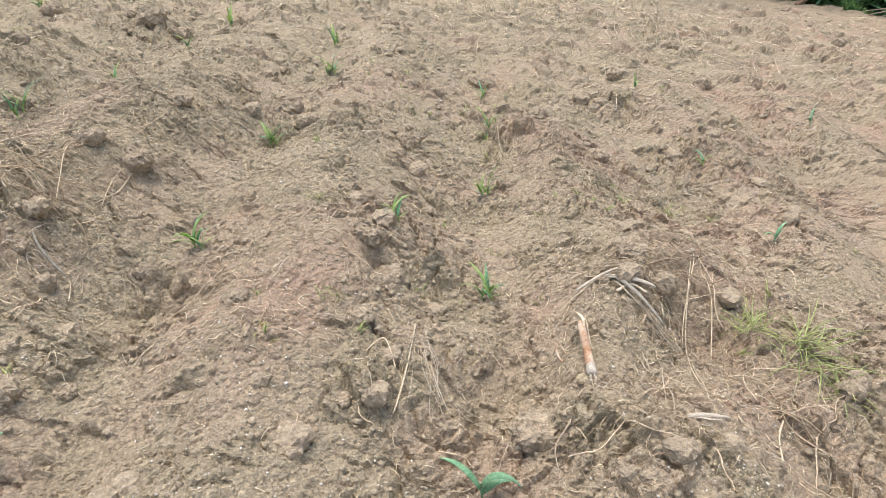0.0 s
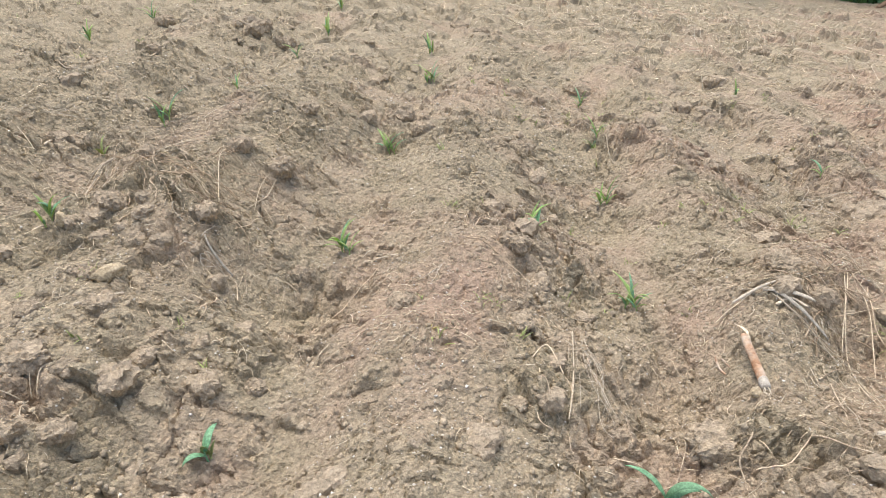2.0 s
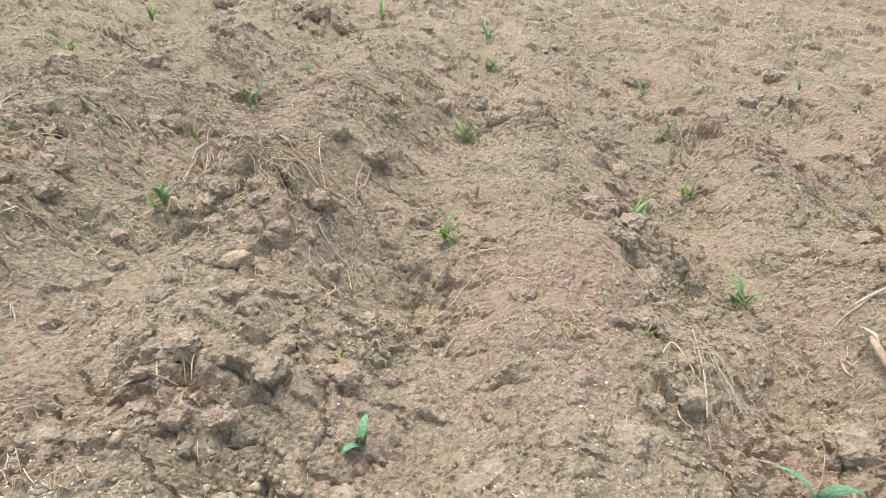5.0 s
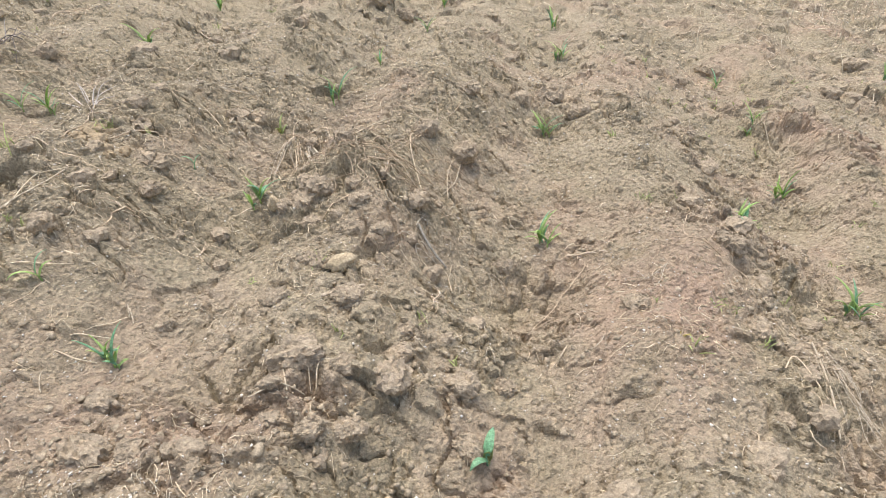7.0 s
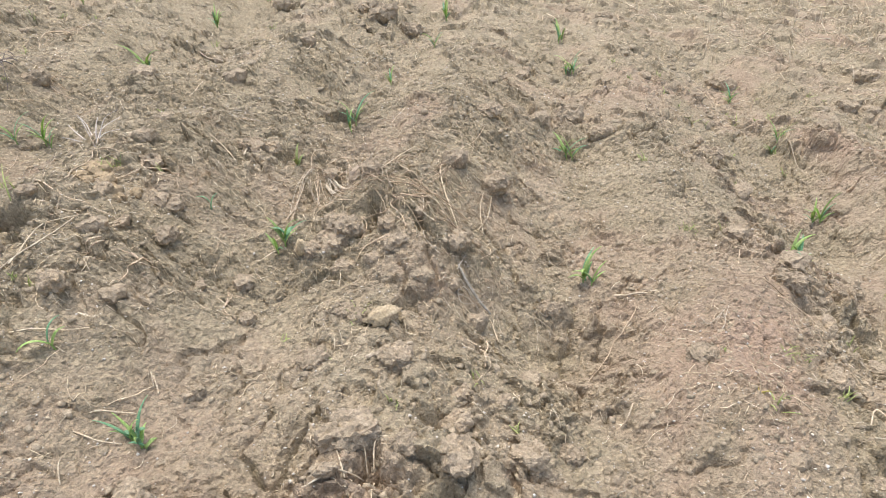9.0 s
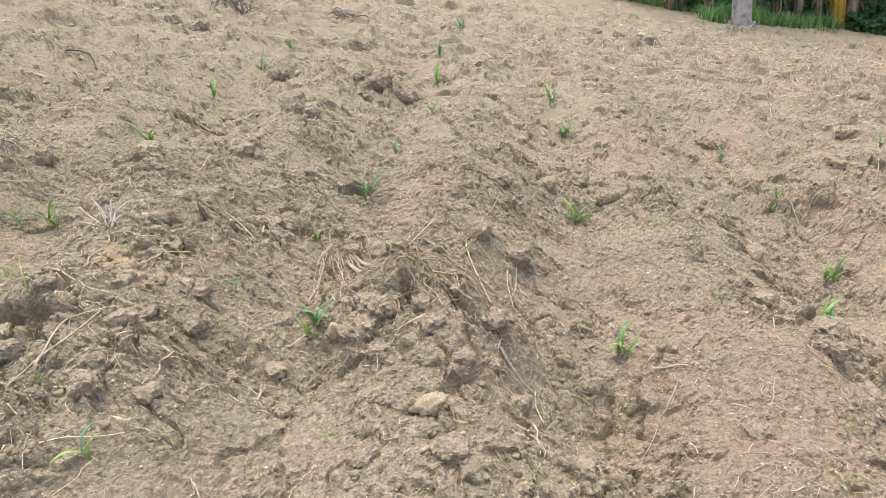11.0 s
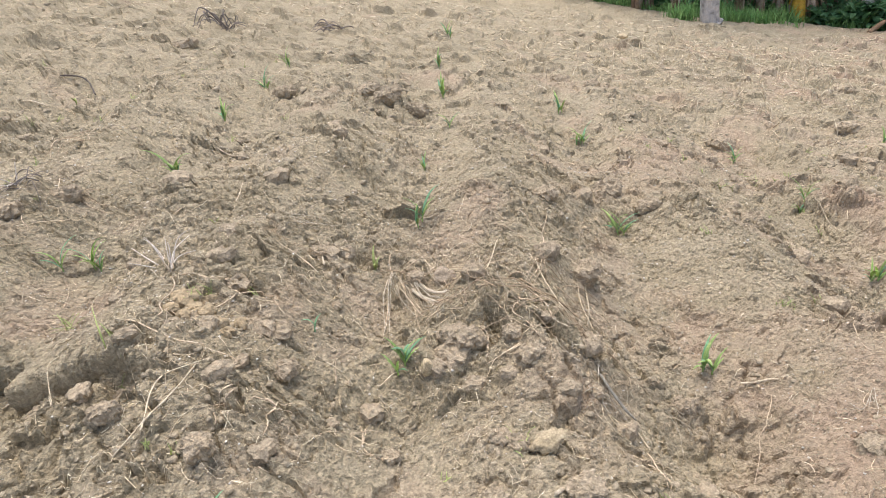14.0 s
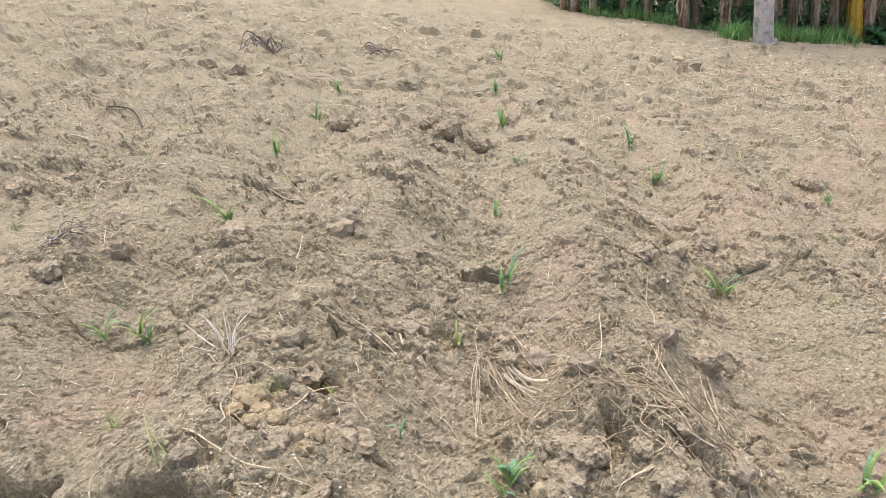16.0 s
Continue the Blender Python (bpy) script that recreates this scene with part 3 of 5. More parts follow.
lump("stone", -1.58, 1.50, 0.115, STONE, "pale cream angular stone lying on the soil ridge", "stone", 0.42, 0.05, 121, 0.45)
lump("stone", 0.25, 1.29, 0.045, STONE, "small pale stone beside a brown stalk", "stone", 0.7, 0.0, 102, 0.25)
lump("stone", -1.33, 0.83, 0.036, STONE, "small rounded whitish pebble on bare soil", "stone", 0.7, 0.0, 103, 0.15)
lump("stone", -1.83, 2.35, 0.110, GREY_STONE, "rounded grey-brown stone among fibrous roots", "stone", 0.6, 0.15, 104, 0.45)
lump("stone", 0.72, 9.6, 0.20, STONE, "pale stone far out on the field", "stone", 0.5, 0.05, 105, 0.25)
lump("stone", -1.89, 1.78, 0.060, STONE, "yellowish upright stone beside a seedling", "stone", 1.2, 0.1, 106, 0.25)
lump("stone", -1.04, 1.02, 0.028, STONE, "tiny pale pebble on bare soil", "stone", 0.7, 0.0, 107, 0.2)

# crumbs of earth and pale grit strewn over the ground near the camera
rng = np.random.default_rng(5)


def strewn(count, low_y, high_y):
    """Places on the ground, denser towards the camera."""
    n = count * 5
    y = low_y + (high_y - low_y) * rng.random(n) ** 1.7
    x = -1.0 + (rng.random(n) - 0.5) * (4.0 + 1.35 * (y - 0.6))
    chance = 0.36 + 0.7 * grad_noise(x, y, 0.45 + 0.5 * (y > 4), 91) + 0.5 * grad_noise(x, y, 0.18, 92)
    ok = rng.random(n) < chance
    return x[ok][:count], y[ok][:count]


unit = bmesh.new()
bmesh.ops.create_icosphere(unit, subdivisions=1, radius=0.5)
BALL_V = np.array([v.co[:] for v in unit.verts])
BALL_F = np.array([[v.index for v in f.verts] for f in unit.faces])
unit.free()


unit = bmesh.new()
bmesh.ops.create_cone(unit, segments=4, radius1=0.5, radius2=0.0, depth=0.5)
for v in unit.verts:
    v.co.z = 0.5 if v.co.z > 0 else 0.0
low = unit.verts.new((0, 0, -0.5))
ring = [v for v in unit.verts if abs(v.co.z) < 0.1]
bmesh.ops.delete(unit, geom=[f for f in unit.faces if len(f.verts) == 4], context="FACES_ONLY")
ring.sort(key=lambda v: math.atan2(v.co.y, v.co.x))
for i in range(4):
    unit.faces.new((ring[(i + 1) % 4], ring[i], low))
unit.verts.index_update()
GRAIN_V = np.array([v.co[:] for v in unit.verts])
GRAIN_F = np.array([[v.index for v in f.verts] for f in unit.faces])
unit.free()


def crumbs(name, count, small, large, material, label, low_y, high_y, lift, flat=0.7, heaps=(), ball=(BALL_V, BALL_F)):
    ball_v, ball_f = ball
    x, y = strewn(count, low_y, high_y)
    for cx, cy, r, n in heaps:
        x, y = np.append(x, cx + rng.normal(size=n) * r), np.append(y, cy + rng.normal(size=n) * r)
    count = len(x)
    z = height(x, y)
    size = small + (large - small) * rng.random(count) ** 3.2
    size = size * (1 + 0.25 * np.clip(y - 2, 0, 6))
    verts = ball_v[None] * (1 + 1.1 * (rng.random((count, len(ball_v), 1)) - 0.5)) * (size[:, None] * (0.7 + 0.6 * rng.random((count, 3))) * np.array([1, 1, flat]))[:, None, :]
    verts = verts + np.stack([x, y, z + size * lift], 1)[:, None, :]
    faces = (ball_f[None] + (np.arange(count) * len(ball_v))[:, None, None]).reshape(-1, 3)
    me = bpy.data.meshes.new(name)
    me.from_pydata(verts.reshape(-1, 3).tolist(), [], faces.tolist())
    me.materials.append(material)
    me.polygons.foreach_set("use_smooth", [True] * len(me.polygons))
    return tagged(new(name, me), label, "soil", kind="stuff")


crumbs("soil_crumbs", 19000, 0.005, 0.024, CRUMB, "loose crumbs of dry brown soil", 0.62, 5.5, -0.12, 0.75,
       [(-1.52, 1.95, 0.18, 500), (0.58, 1.80, 0.18, 700), (-2.40, 1.62, 0.2, 500), (-0.2, 1.7, 0.2, 400), (-2.0, 2.6, 0.25, 500), (-1.4, 1.2, 0.2, 500)])
crumbs("soil_lumps", 3200, 0.008, 0.036, CRUMB, "scattered lumps of dry brown soil", 3.0, 15.0, -0.18, 0.6)
crumbs("far_clods", 3500, 0.010, 0.045, CRUMB, "far clods of dry brown soil", 4.0, 17.0, -0.2, 0.6)
crumbs("grit", 9000, 0.0035, 0.010, GRIT, "small pale grit grains scattered on soil", 0.62, 4.0, 0.2, ball=(GRAIN_V, GRAIN_F))

# ---- straw, roots and husks ----
def bridged(low, span=2):
    """The line that a stiff strand takes over uneven ground: from bump to bump."""
    pad = np.pad(low, span, mode="edge")
    high = np.max([pad[i:i + len(low)] for i in range(2 * span + 1)], axis=0)
    pad = np.pad(high, span, mode="edge")
    return np.mean([pad[i:i + len(low)] for i in range(2 * span + 1)], axis=0)


DARK_TWIG = surface("dark_twig", (0.085, 0.07, 0.06), (0.17, 0.14, 0.12), 0.05, 0.8, 0.3, 5.0, 0.001)
KINDS = {
    "straw": (STRAW, "dry straw piece lying on the soil", "straw"),
    "root": (ROOT, "thin curved dry root lying on the soil", "root"),
    "husk": (HUSK, "frayed bundle of dry husk fibres on the soil", "husk"),
    "stub": (STALK, "dark brown root stub standing out of the soil", "root"),
    "twig": (DARK_TWIG, "dark curved twig lying on the field", "twig"),
    "stick": (STICK, "short weathered stick lying on the soil", "stick"),
}


def strand(kind, mm, *places):
    """A strand of dry matter that lies along a few places on the ground."""
    material, label, category = KINDS[kind]
    r = mm / 1000 * 1.08
    rg = random.Random(round(places[0][0] * 1000) + 17 * round(places[0][1] * 1000))
    thing = None
    if kind == "husk":
        thing = base_at("husk", *places[0], z=0.0)
        thing.location = (0, 0, 0)
    for k in range(6 if kind == "husk" else 1):
        s = Shape()
        j = 0.009 if kind == "husk" else 0.0
        ctrl = []
        for i, (x, y) in enumerate(places):
            x, y = x + rg.gauss(0, j) * (0.7 + i), y + rg.gauss(0, j) * (0.7 + i)
            ctrl.append((x, y, ground_at(x, y) + r * 1.3 + rg.uniform(0.001, 0.006)))
        line = glide(ctrl, 9)
        if kind == "husk":
            # single fibres end at their own lengths and sway
            line = line[rg.randint(0, 5):len(line) - rg.randint(0, 8)]
            sway, beat = rg.uniform(0.001, 0.005), rg.uniform(0.25, 0.6)
            line = [p + Vector((math.sin(i * beat + k) * sway, math.cos(i * beat * 0.8 + k) * sway * 0.5, 0.003 * math.sin(i * 0.4 + k) ** 2)) for i, p in enumerate(line)]
        low = bridged(height(np.array([p.x for p in line]), np.array([p.y for p in line])), 3) - 0.003
        kink = 0.35 * r if kind == "root" else 0.08 * r
        # roots wander a little from side to side, and thin out
        roam, pace = (rg.uniform(1.0, 3.0) * r, rg.uniform(0.35, 0.8)) if kind == "root" else (0.0, 1.0)
        line = [Vector((p.x + roam * math.sin(i * pace + k), p.y + roam * math.cos(i * pace * 0.73 + 2 * k), p.z)) for i, p in enumerate(line)]
        line = [Vector((p.x + rg.uniform(-1, 1) * kink, p.y + rg.uniform(-1, 1) * kink, g + r * 0.9 + rg.uniform(-1, 1) * kink)) for p, g in zip(line, low)]
        n = len(line)
        w = r * (rg.uniform(0.16, 0.5) if kind == "husk" else 1.0)
        wave = [w * (1.0 - (0.6 if kind == "root" else 0.15) * i / n) * rg.uniform(0.75, 1.15) for i in range(n)]
        s.tube(line, wave, 6 if mm > 3.5 else 5)
        ob = part("strip" if thing else kind, s, (ROOT if k % 3 == 1 else material) if thing else material, thing)
    return tagged(thing or ob, label, category, "dry plant litter")


strand("stub", 4, (0.215, 1.510), (0.212, 1.475), (0.222, 1.440))
strand("stub", 2.5, (0.228, 1.500), (0.232, 1.470), (0.238, 1.450))
strand("straw", 3, (-0.205, 1.563), (-0.224, 1.352), (-0.252, 1.204))
strand("husk", 1.6, (-0.208, 1.549), (-0.226, 1.351), (-0.255, 1.160))
strand("husk", 2.5, (-0.176, 1.465), (-0.149, 1.356), (-0.121, 1.245))
strand("husk", 2, (-0.190, 1.533), (-0.162, 1.406), (-0.147, 1.305))
strand("straw", 2.5, (0.308, 1.551), (0.308, 1.510), (0.307, 1.453))
strand("straw", 3, (0.425, 1.660), (0.474, 1.604), (0.528, 1.571))
strand("straw", 2, (0.381, 1.695), (0.320, 1.661), (0.244, 1.635))
strand("straw", 2, (0.331, 1.716), (0.415, 1.692), (0.482, 1.677))
strand("root", 2.2, (0.049, 1.208), (0.012, 1.099), (-0.053, 1.055), (-0.123, 1.029))
strand("root", 2, (-0.144, 1.147), (-0.094, 1.142), (-0.059, 1.117))
strand("root", 2.4, (0.196, 1.150), (0.152, 1.096), (0.143, 0.995))
strand("root", 2.4, (0.321, 1.117), (0.377, 1.056), (0.450, 1.022), (0.349, 1.001))
strand("root", 2.2, (0.515, 1.051), (0.526, 1.005), (0.532, 0.960))
strand("straw", 1.8, (0.728, 1.857), (0.642, 1.622), (0.600, 1.450), (0.596, 1.314))
strand("straw", 1.5, (0.756, 1.810), (0.750, 1.701), (0.678, 1.485))
strand("straw", 1.5, (0.754, 1.904), (0.829, 1.891), (0.848, 1.786))
strand("straw", 1.5, (0.956, 2.108), (1.060, 2.179), (1.011, 2.022))
strand("straw", 2.2, (1.130, 2.090), (1.217, 2.105), (1.188, 1.994))
strand("root", 2, (0.954, 1.458), (1.049, 1.481), (1.150, 1.467))
strand("root", 2, (1.081, 1.470), (0.975, 1.430), (0.848, 1.354))
strand("straw", 2.5, (0.796, 1.265), (0.760, 1.210), (0.728, 1.122))
strand("root", 1.8, (0.829, 1.212), (0.890, 1.200), (0.938, 1.201), (0.979, 1.212))
strand("straw", 1.6, (0.997, 1.465), (0.983, 1.410), (0.985, 1.361))
strand("straw", 1.6, (0.491, 1.333), (0.478, 1.244), (0.456, 1.161))
strand("husk", 4, (0.481, 1.138), (0.527, 1.142), (0.577, 1.156))
strand("straw", 2, (-1.354, 2.291), (-1.362, 2.198), (-1.347, 2.075))
strand("straw", 1.6, (-1.363, 2.263), (-1.349, 2.188), (-1.327, 2.097))
strand("straw", 2, (-1.499, 2.298), (-1.488, 2.192), (-1.418, 1.967))
strand("root", 2.2, (-1.330, 1.518), (-1.295, 1.453), (-1.307, 1.419))
strand("root", 2, (-0.273, 1.863), (-0.321, 1.846), (-0.338, 1.705))
strand("root", 1.8, (-0.011, 1.567), (0.081, 1.627), (0.130, 1.582), (0.137, 1.530))
strand("straw", 3, (3.275, 6.714), (3.099, 6.265), (2.991, 5.959))
strand("root", 2, (-0.353, 1.208), (-0.315, 1.169), (-0.295, 1.153))
strand("straw", 2, (-0.335, 1.395), (-0.289, 1.456), (-0.252, 1.352))
strand("straw", 2.2, (-1.562, 1.966), (-1.526, 1.904), (-1.464, 1.831))
strand("straw", 2, (-1.318, 1.713), (-1.310, 1.704), (-1.288, 1.635))
strand("root", 2, (0.202, 0.965), (0.167, 0.987), (0.141, 1.028))
strand("stick", 5, (0.422, 1.631), (0.478, 1.656), (0.517, 1.634))
strand("husk", 2, (0.464, 1.615), (0.510, 1.537), (0.578, 1.502))
strand("straw", 2, (0.699, 1.868), (0.744, 1.873), (0.643, 1.646), (0.613, 1.553))
strand("straw", 1.6, (0.751, 1.933), (0.764, 1.856), (0.777, 1.779))
strand("root", 2, (1.056, 2.351), (0.985, 2.187), (1.055, 2.193), (1.012, 2.027))
strand("straw", 1.8, (0.613, 1.553), (0.616, 1.510), (0.601, 1.383), (0.576, 1.241))
strand("straw", 1.8, (1.235, 1.901), (1.273, 1.856), (1.314, 1.840))
strand("straw", 2, (0.925, 1.448), (0.879, 1.376), (0.843, 1.326))
strand("straw", 1.8, (0.973, 1.447), (0.959, 1.374), (0.951, 1.312))
strand("root", 2, (1.035, 1.379), (1.000, 1.364), (0.953, 1.291), (0.893, 1.250))
strand("root", 1.6, (0.966, 1.268), (0.949, 1.260), (0.910, 1.209))
strand("root", 1.4, (0.272, 1.050), (0.307, 1.027), (0.310, 0.973))
strand("root", 2, (0.173, 1.051), (0.250, 1.062), (0.326, 1.132))
strand("root", 1.5, (0.775, 1.508), (0.767, 1.432), (0.762, 1.331))
strand("straw", 1.5, (0.861, 1.433), (0.791, 1.369), (0.710, 1.320))
strand("straw", 1.6, (0.502, 1.406), (0.475, 1.307), (0.452, 1.206))
strand("straw", 1.6, (0.320, 2.056), (0.405, 2.094), (0.521, 2.251))
strand("straw", 1.6, (1.238, 2.495), (1.236, 2.383), (1.233, 2.288))
strand("root", 1.5, (-0.314, 1.270), (-0.296, 1.230), (-0.279, 1.205))
strand("root", 1.8, (-0.261, 1.187), (-0.251, 1.145), (-0.238, 1.136))
strand("root", 1.4, (-0.089, 1.286), (-0.088, 1.205), (-0.098, 1.192))
strand("husk", 1.8, (-0.185, 1.452), (-0.149, 1.360), (-0.125, 1.262), (-0.112, 1.197))
strand("root", 1.5, (0.570, 1.595), (0.525, 1.512), (0.478, 1.456))
strand("straw", 1.5, (0.843, 2.065), (1.037, 2.250), (1.119, 2.213))
strand("straw", 1.5, (0.512, 1.724), (0.636, 1.825), (0.784, 1.955))
strand("root", 1.8, (-2.006, 2.358), (-1.967, 2.245), (-1.913, 1.988))
strand("husk", 1.8, (-1.929, 2.493), (-1.882, 2.406), (-1.805, 2.104))
strand("husk", 3.5, (-1.963, 2.318), (-1.914, 2.241), (-1.842, 2.046))
strand("husk", 1.6, (-1.732, 2.506), (-1.718, 2.379), (-1.692, 2.098))
strand("root", 2, (-1.730, 1.933), (-1.706, 1.903), (-1.714, 1.813))
strand("root", 2.2, (-1.592, 1.985), (-1.611, 1.920), (-1.548, 1.822))
strand("root", 2, (-1.537, 2.025), (-1.507, 1.903), (-1.493, 1.877))
strand("root", 2, (-1.626, 2.656), (-1.530, 2.579), (-1.443, 2.410), (-1.416, 2.379))
strand("root", 1.6, (-1.372, 2.850), (-1.427, 2.628), (-1.455, 2.372))
strand("root", 2, (-2.001, 2.292), (-1.893, 2.048), (-1.818, 2.088), (-1.729, 2.035))
strand("root", 2, (-1.607, 1.825), (-1.691, 1.810), (-1.721, 1.767))
strand("straw", 2, (-1.895, 1.830), (-1.862, 1.841), (-1.826, 1.851))
strand("root", 2, (-1.570, 2.102), (-1.499, 2.281), (-1.475, 2.358))
strand("straw", 1.8, (-2.425, 2.404), (-2.291, 2.276), (-2.260, 2.238))
strand("root", 1.6, (-2.354, 2.034), (-2.272, 2.091), (-2.186, 2.120))
strand("root", 1.8, (-2.772, 1.900), (-2.748, 1.939), (-2.710, 1.948))
strand("root", 1.6, (-2.078, 1.551), (-2.068, 1.614), (-2.032, 1.614))
strand("root", 1.8, (-1.797, 1.854), (-1.690, 1.927), (-1.610, 1.936))
strand("root", 1.6, (-1.846, 2.500), (-1.778, 2.378), (-1.677, 2.062))
strand("straw", 2.2, (-2.187, 1.092), (-2.151, 1.115), (-2.110, 1.132))
strand("straw", 2, (-2.207, 1.048), (-2.159, 1.041), (-2.105, 1.049))
strand("straw", 1.6, (-2.167, 1.126), (-2.137, 1.159), (-2.110, 1.218))
strand("straw", 2.4, (-2.130, 1.252), (-2.112, 1.224), (-2.111, 1.215))
strand("straw", 2, (-2.502, 1.386), (-2.519, 1.531), (-2.417, 1.598))
strand("root", 2, (-2.149, 1.723), (-2.168, 1.843), (-2.133, 1.890))
strand("husk", 1.8, (-1.417, 1.736), (-1.381, 1.726), (-1.327, 1.720))
strand("husk", 1.8, (-1.412, 1.764), (-1.390, 1.718), (-1.368, 1.729))
strand("straw", 1.8, (-1.297, 1.748), (-1.289, 1.721), (-1.283, 1.692))
strand("root", 1.8, (-1.333, 1.594), (-1.303, 1.535), (-1.309, 1.420))
strand("husk", 1.4, (-1.203, 1.806), (-1.159, 1.767), (-1.113, 1.721))
strand("husk", 1.4, (-1.208, 1.793), (-1.185, 1.759), (-1.154, 1.709))
strand("stick", 4, (-0.914, 1.915), (-0.866, 1.894), (-0.813, 1.876))
strand("husk", 2.6, (-0.604, 1.757), (-0.637, 1.713), (-0.669, 1.691))
strand("root", 2, (-0.437, 2.039), (-0.489, 2.049), (-0.513, 1.924), (-0.448, 1.877))
strand("root", 2.2, (-0.485, 1.144), (-0.461, 1.109), (-0.456, 1.056))
strand("straw", 2, (-0.926, 1.404), (-0.948, 1.354), (-0.974, 1.344))
strand("straw", 2.6, (0.186, 3.509), (0.184, 3.368), (0.206, 3.266))
strand("straw", 1.8, (-1.514, 0.992), (-1.513, 0.957), (-1.503, 0.951))
strand("straw", 2, (-1.646, 0.941), (-1.593, 0.972), (-1.541, 1.002))
strand("straw", 1.8, (-1.609, 1.059), (-1.597, 1.038), (-1.566, 0.976))
strand("root", 2, (-2.164, 0.792), (-2.135, 0.783), (-2.100, 0.773))
strand("straw", 2, (-2.196, 0.988), (-2.195, 0.968), (-2.170, 0.927))
strand("straw", 1.8, (-1.558, 1.092), (-1.547, 1.078), (-1.538, 1.025))
strand("straw", 2.2, (-1.525, 1.032), (-1.521, 1.086), (-1.495, 1.089))
strand("straw", 2.6, (-2.432, 1.597), (-2.475, 1.466), (-2.557, 1.340))
strand("root", 2.2, (-2.701, 1.793), (-2.487, 1.679), (-2.434, 1.673), (-2.360, 1.653))
strand("root", 2.6, (-2.245, 1.510), (-2.281, 1.519), (-2.294, 1.501))
strand("root", 2.4, (-2.245, 1.510), (-2.280, 1.551), (-2.296, 1.584))
strand("root", 2.4, (-2.246, 1.508), (-2.261, 1.484), (-2.253, 1.412))
strand("root", 2.2, (-2.246, 1.508), (-2.234, 1.540), (-2.219, 1.550))
strand("root", 2.2, (-2.241, 1.507), (-2.234, 1.502), (-2.211, 1.457))
strand("root", 2.2, (-2.250, 1.508), (-2.246, 1.556), (-2.228, 1.568))
strand("root", 2.2, (-2.339, 1.538), (-2.341, 1.486), (-2.377, 1.488), (-2.350, 1.417))
strand("root", 2, (-2.127, 1.908), (-2.159, 1.840), (-2.152, 1.713))
strand("root", 3, (-2.621, 1.810), (-2.646, 1.937), (-2.652, 2.046), (-2.584, 2.055), (-2.523, 1.997), (-2.492, 2.060))
strand("root", 3, (-2.498, 1.882), (-2.407, 1.990), (-2.361, 2.009), (-2.296, 1.885))
strand("root", 2, (-2.546, 1.882), (-2.577, 1.856), (-2.670, 1.909))
strand("root", 2, (-2.573, 1.948), (-2.625, 1.904), (-2.559, 1.704))
strand("stick", 4.5, (-2.297, 2.482), (-2.278, 2.404), (-2.251, 2.297))
strand("husk", 3, (-2.020, 2.395), (-2.043, 2.249), (-2.042, 2.011))
strand("husk", 2, (-2.023, 2.379), (-1.983, 2.265), (-1.954, 2.123))
strand("husk", 2.4, (-1.946, 2.311), (-1.898, 2.227), (-1.816, 2.062))
strand("husk", 2.4, (-1.934, 2.281), (-1.901, 2.156), (-1.853, 2.024))
strand("straw", 2, (-2.726, 3.038), (-2.710, 2.933), (-2.703, 2.829))
strand("straw", 3, (-2.339, 3.659), (-2.304, 3.471), (-2.302, 3.380))
strand("stick", 4, (-3.048, 3.674), (-2.923, 3.559), (-2.831, 3.511))
strand("straw", 3, (-1.324, 2.325), (-1.336, 2.198), (-1.366, 2.080))
strand("root", 2, (-1.316, 1.566), (-1.311, 1.485), (-1.311, 1.417))
strand("stick", 6, (-1.598, 1.339), (-1.549, 1.371), (-1.491, 1.411))
strand("root", 1.6, (-2.168, 1.534), (-2.113, 1.565), (-2.064, 1.602))
strand("root", 1.6, (-2.071, 1.614), (-2.066, 1.537), (-2.019, 1.506))
strand("straw", 1.8, (-1.815, 2.279), (-1.686, 2.141), (-1.618, 2.491))
strand("root", 1.6, (-2.044, 2.294), (-2.042, 2.178), (-2.051, 2.000))
strand("root", 2, (-2.008, 2.320), (-1.976, 2.302), (-1.937, 2.234))
strand("root", 2.2, (-1.955, 2.425), (-1.908, 2.359), (-1.866, 2.224))
strand("root", 1.8, (-1.440, 2.540), (-1.477, 2.297), (-1.563, 2.085), (-1.529, 2.073))
strand("root", 1.8, (-1.542, 2.081), (-1.509, 2.038), (-1.459, 2.027))
strand("straw", 1.8, (-1.728, 2.884), (-1.743, 2.813), (-1.761, 2.722))
strand("root", 1.8, (-2.925, 2.621), (-2.882, 2.706), (-2.827, 2.741), (-2.738, 2.821))
strand("root", 2, (-2.349, 2.352), (-2.354, 2.199), (-2.344, 2.160))
strand("root", 2, (-2.338, 2.274), (-2.313, 2.282), (-2.288, 2.239))
strand("root", 2, (-2.700, 2.104), (-2.761, 2.195), (-2.913, 2.380))
strand("root", 2, (-2.700, 2.104), (-2.742, 2.184), (-2.860, 2.395))
strand("root", 2, (-2.695, 2.103), (-2.684, 2.154), (-2.639, 2.162))
strand("root", 1.8, (-2.700, 2.104), (-2.731, 2.236), (-2.696, 2.275))
strand("root", 1.6, (-3.439, 2.571), (-3.388, 2.503), (-3.359, 2.470))
strand("stick", 5, (-4.271, 4.093), (-4.210, 4.106), (-4.133, 4.107))
strand("twig", 6, (-4.300, 4.620), (-4.160, 4.650), (-4.050, 4.500))
strand("straw", 2, (-3.491, 2.970), (-3.411, 2.813), (-3.352, 2.731))
strand("root", 1.8, (-3.442, 2.314), (-3.373, 2.351), (-3.325, 2.396))
strand("husk", 2.2, (-2.444, 2.660), (-2.360, 2.652), (-2.277, 2.620))
strand("husk", 2, (-2.446, 2.580), (-2.358, 2.585), (-2.258, 2.604))
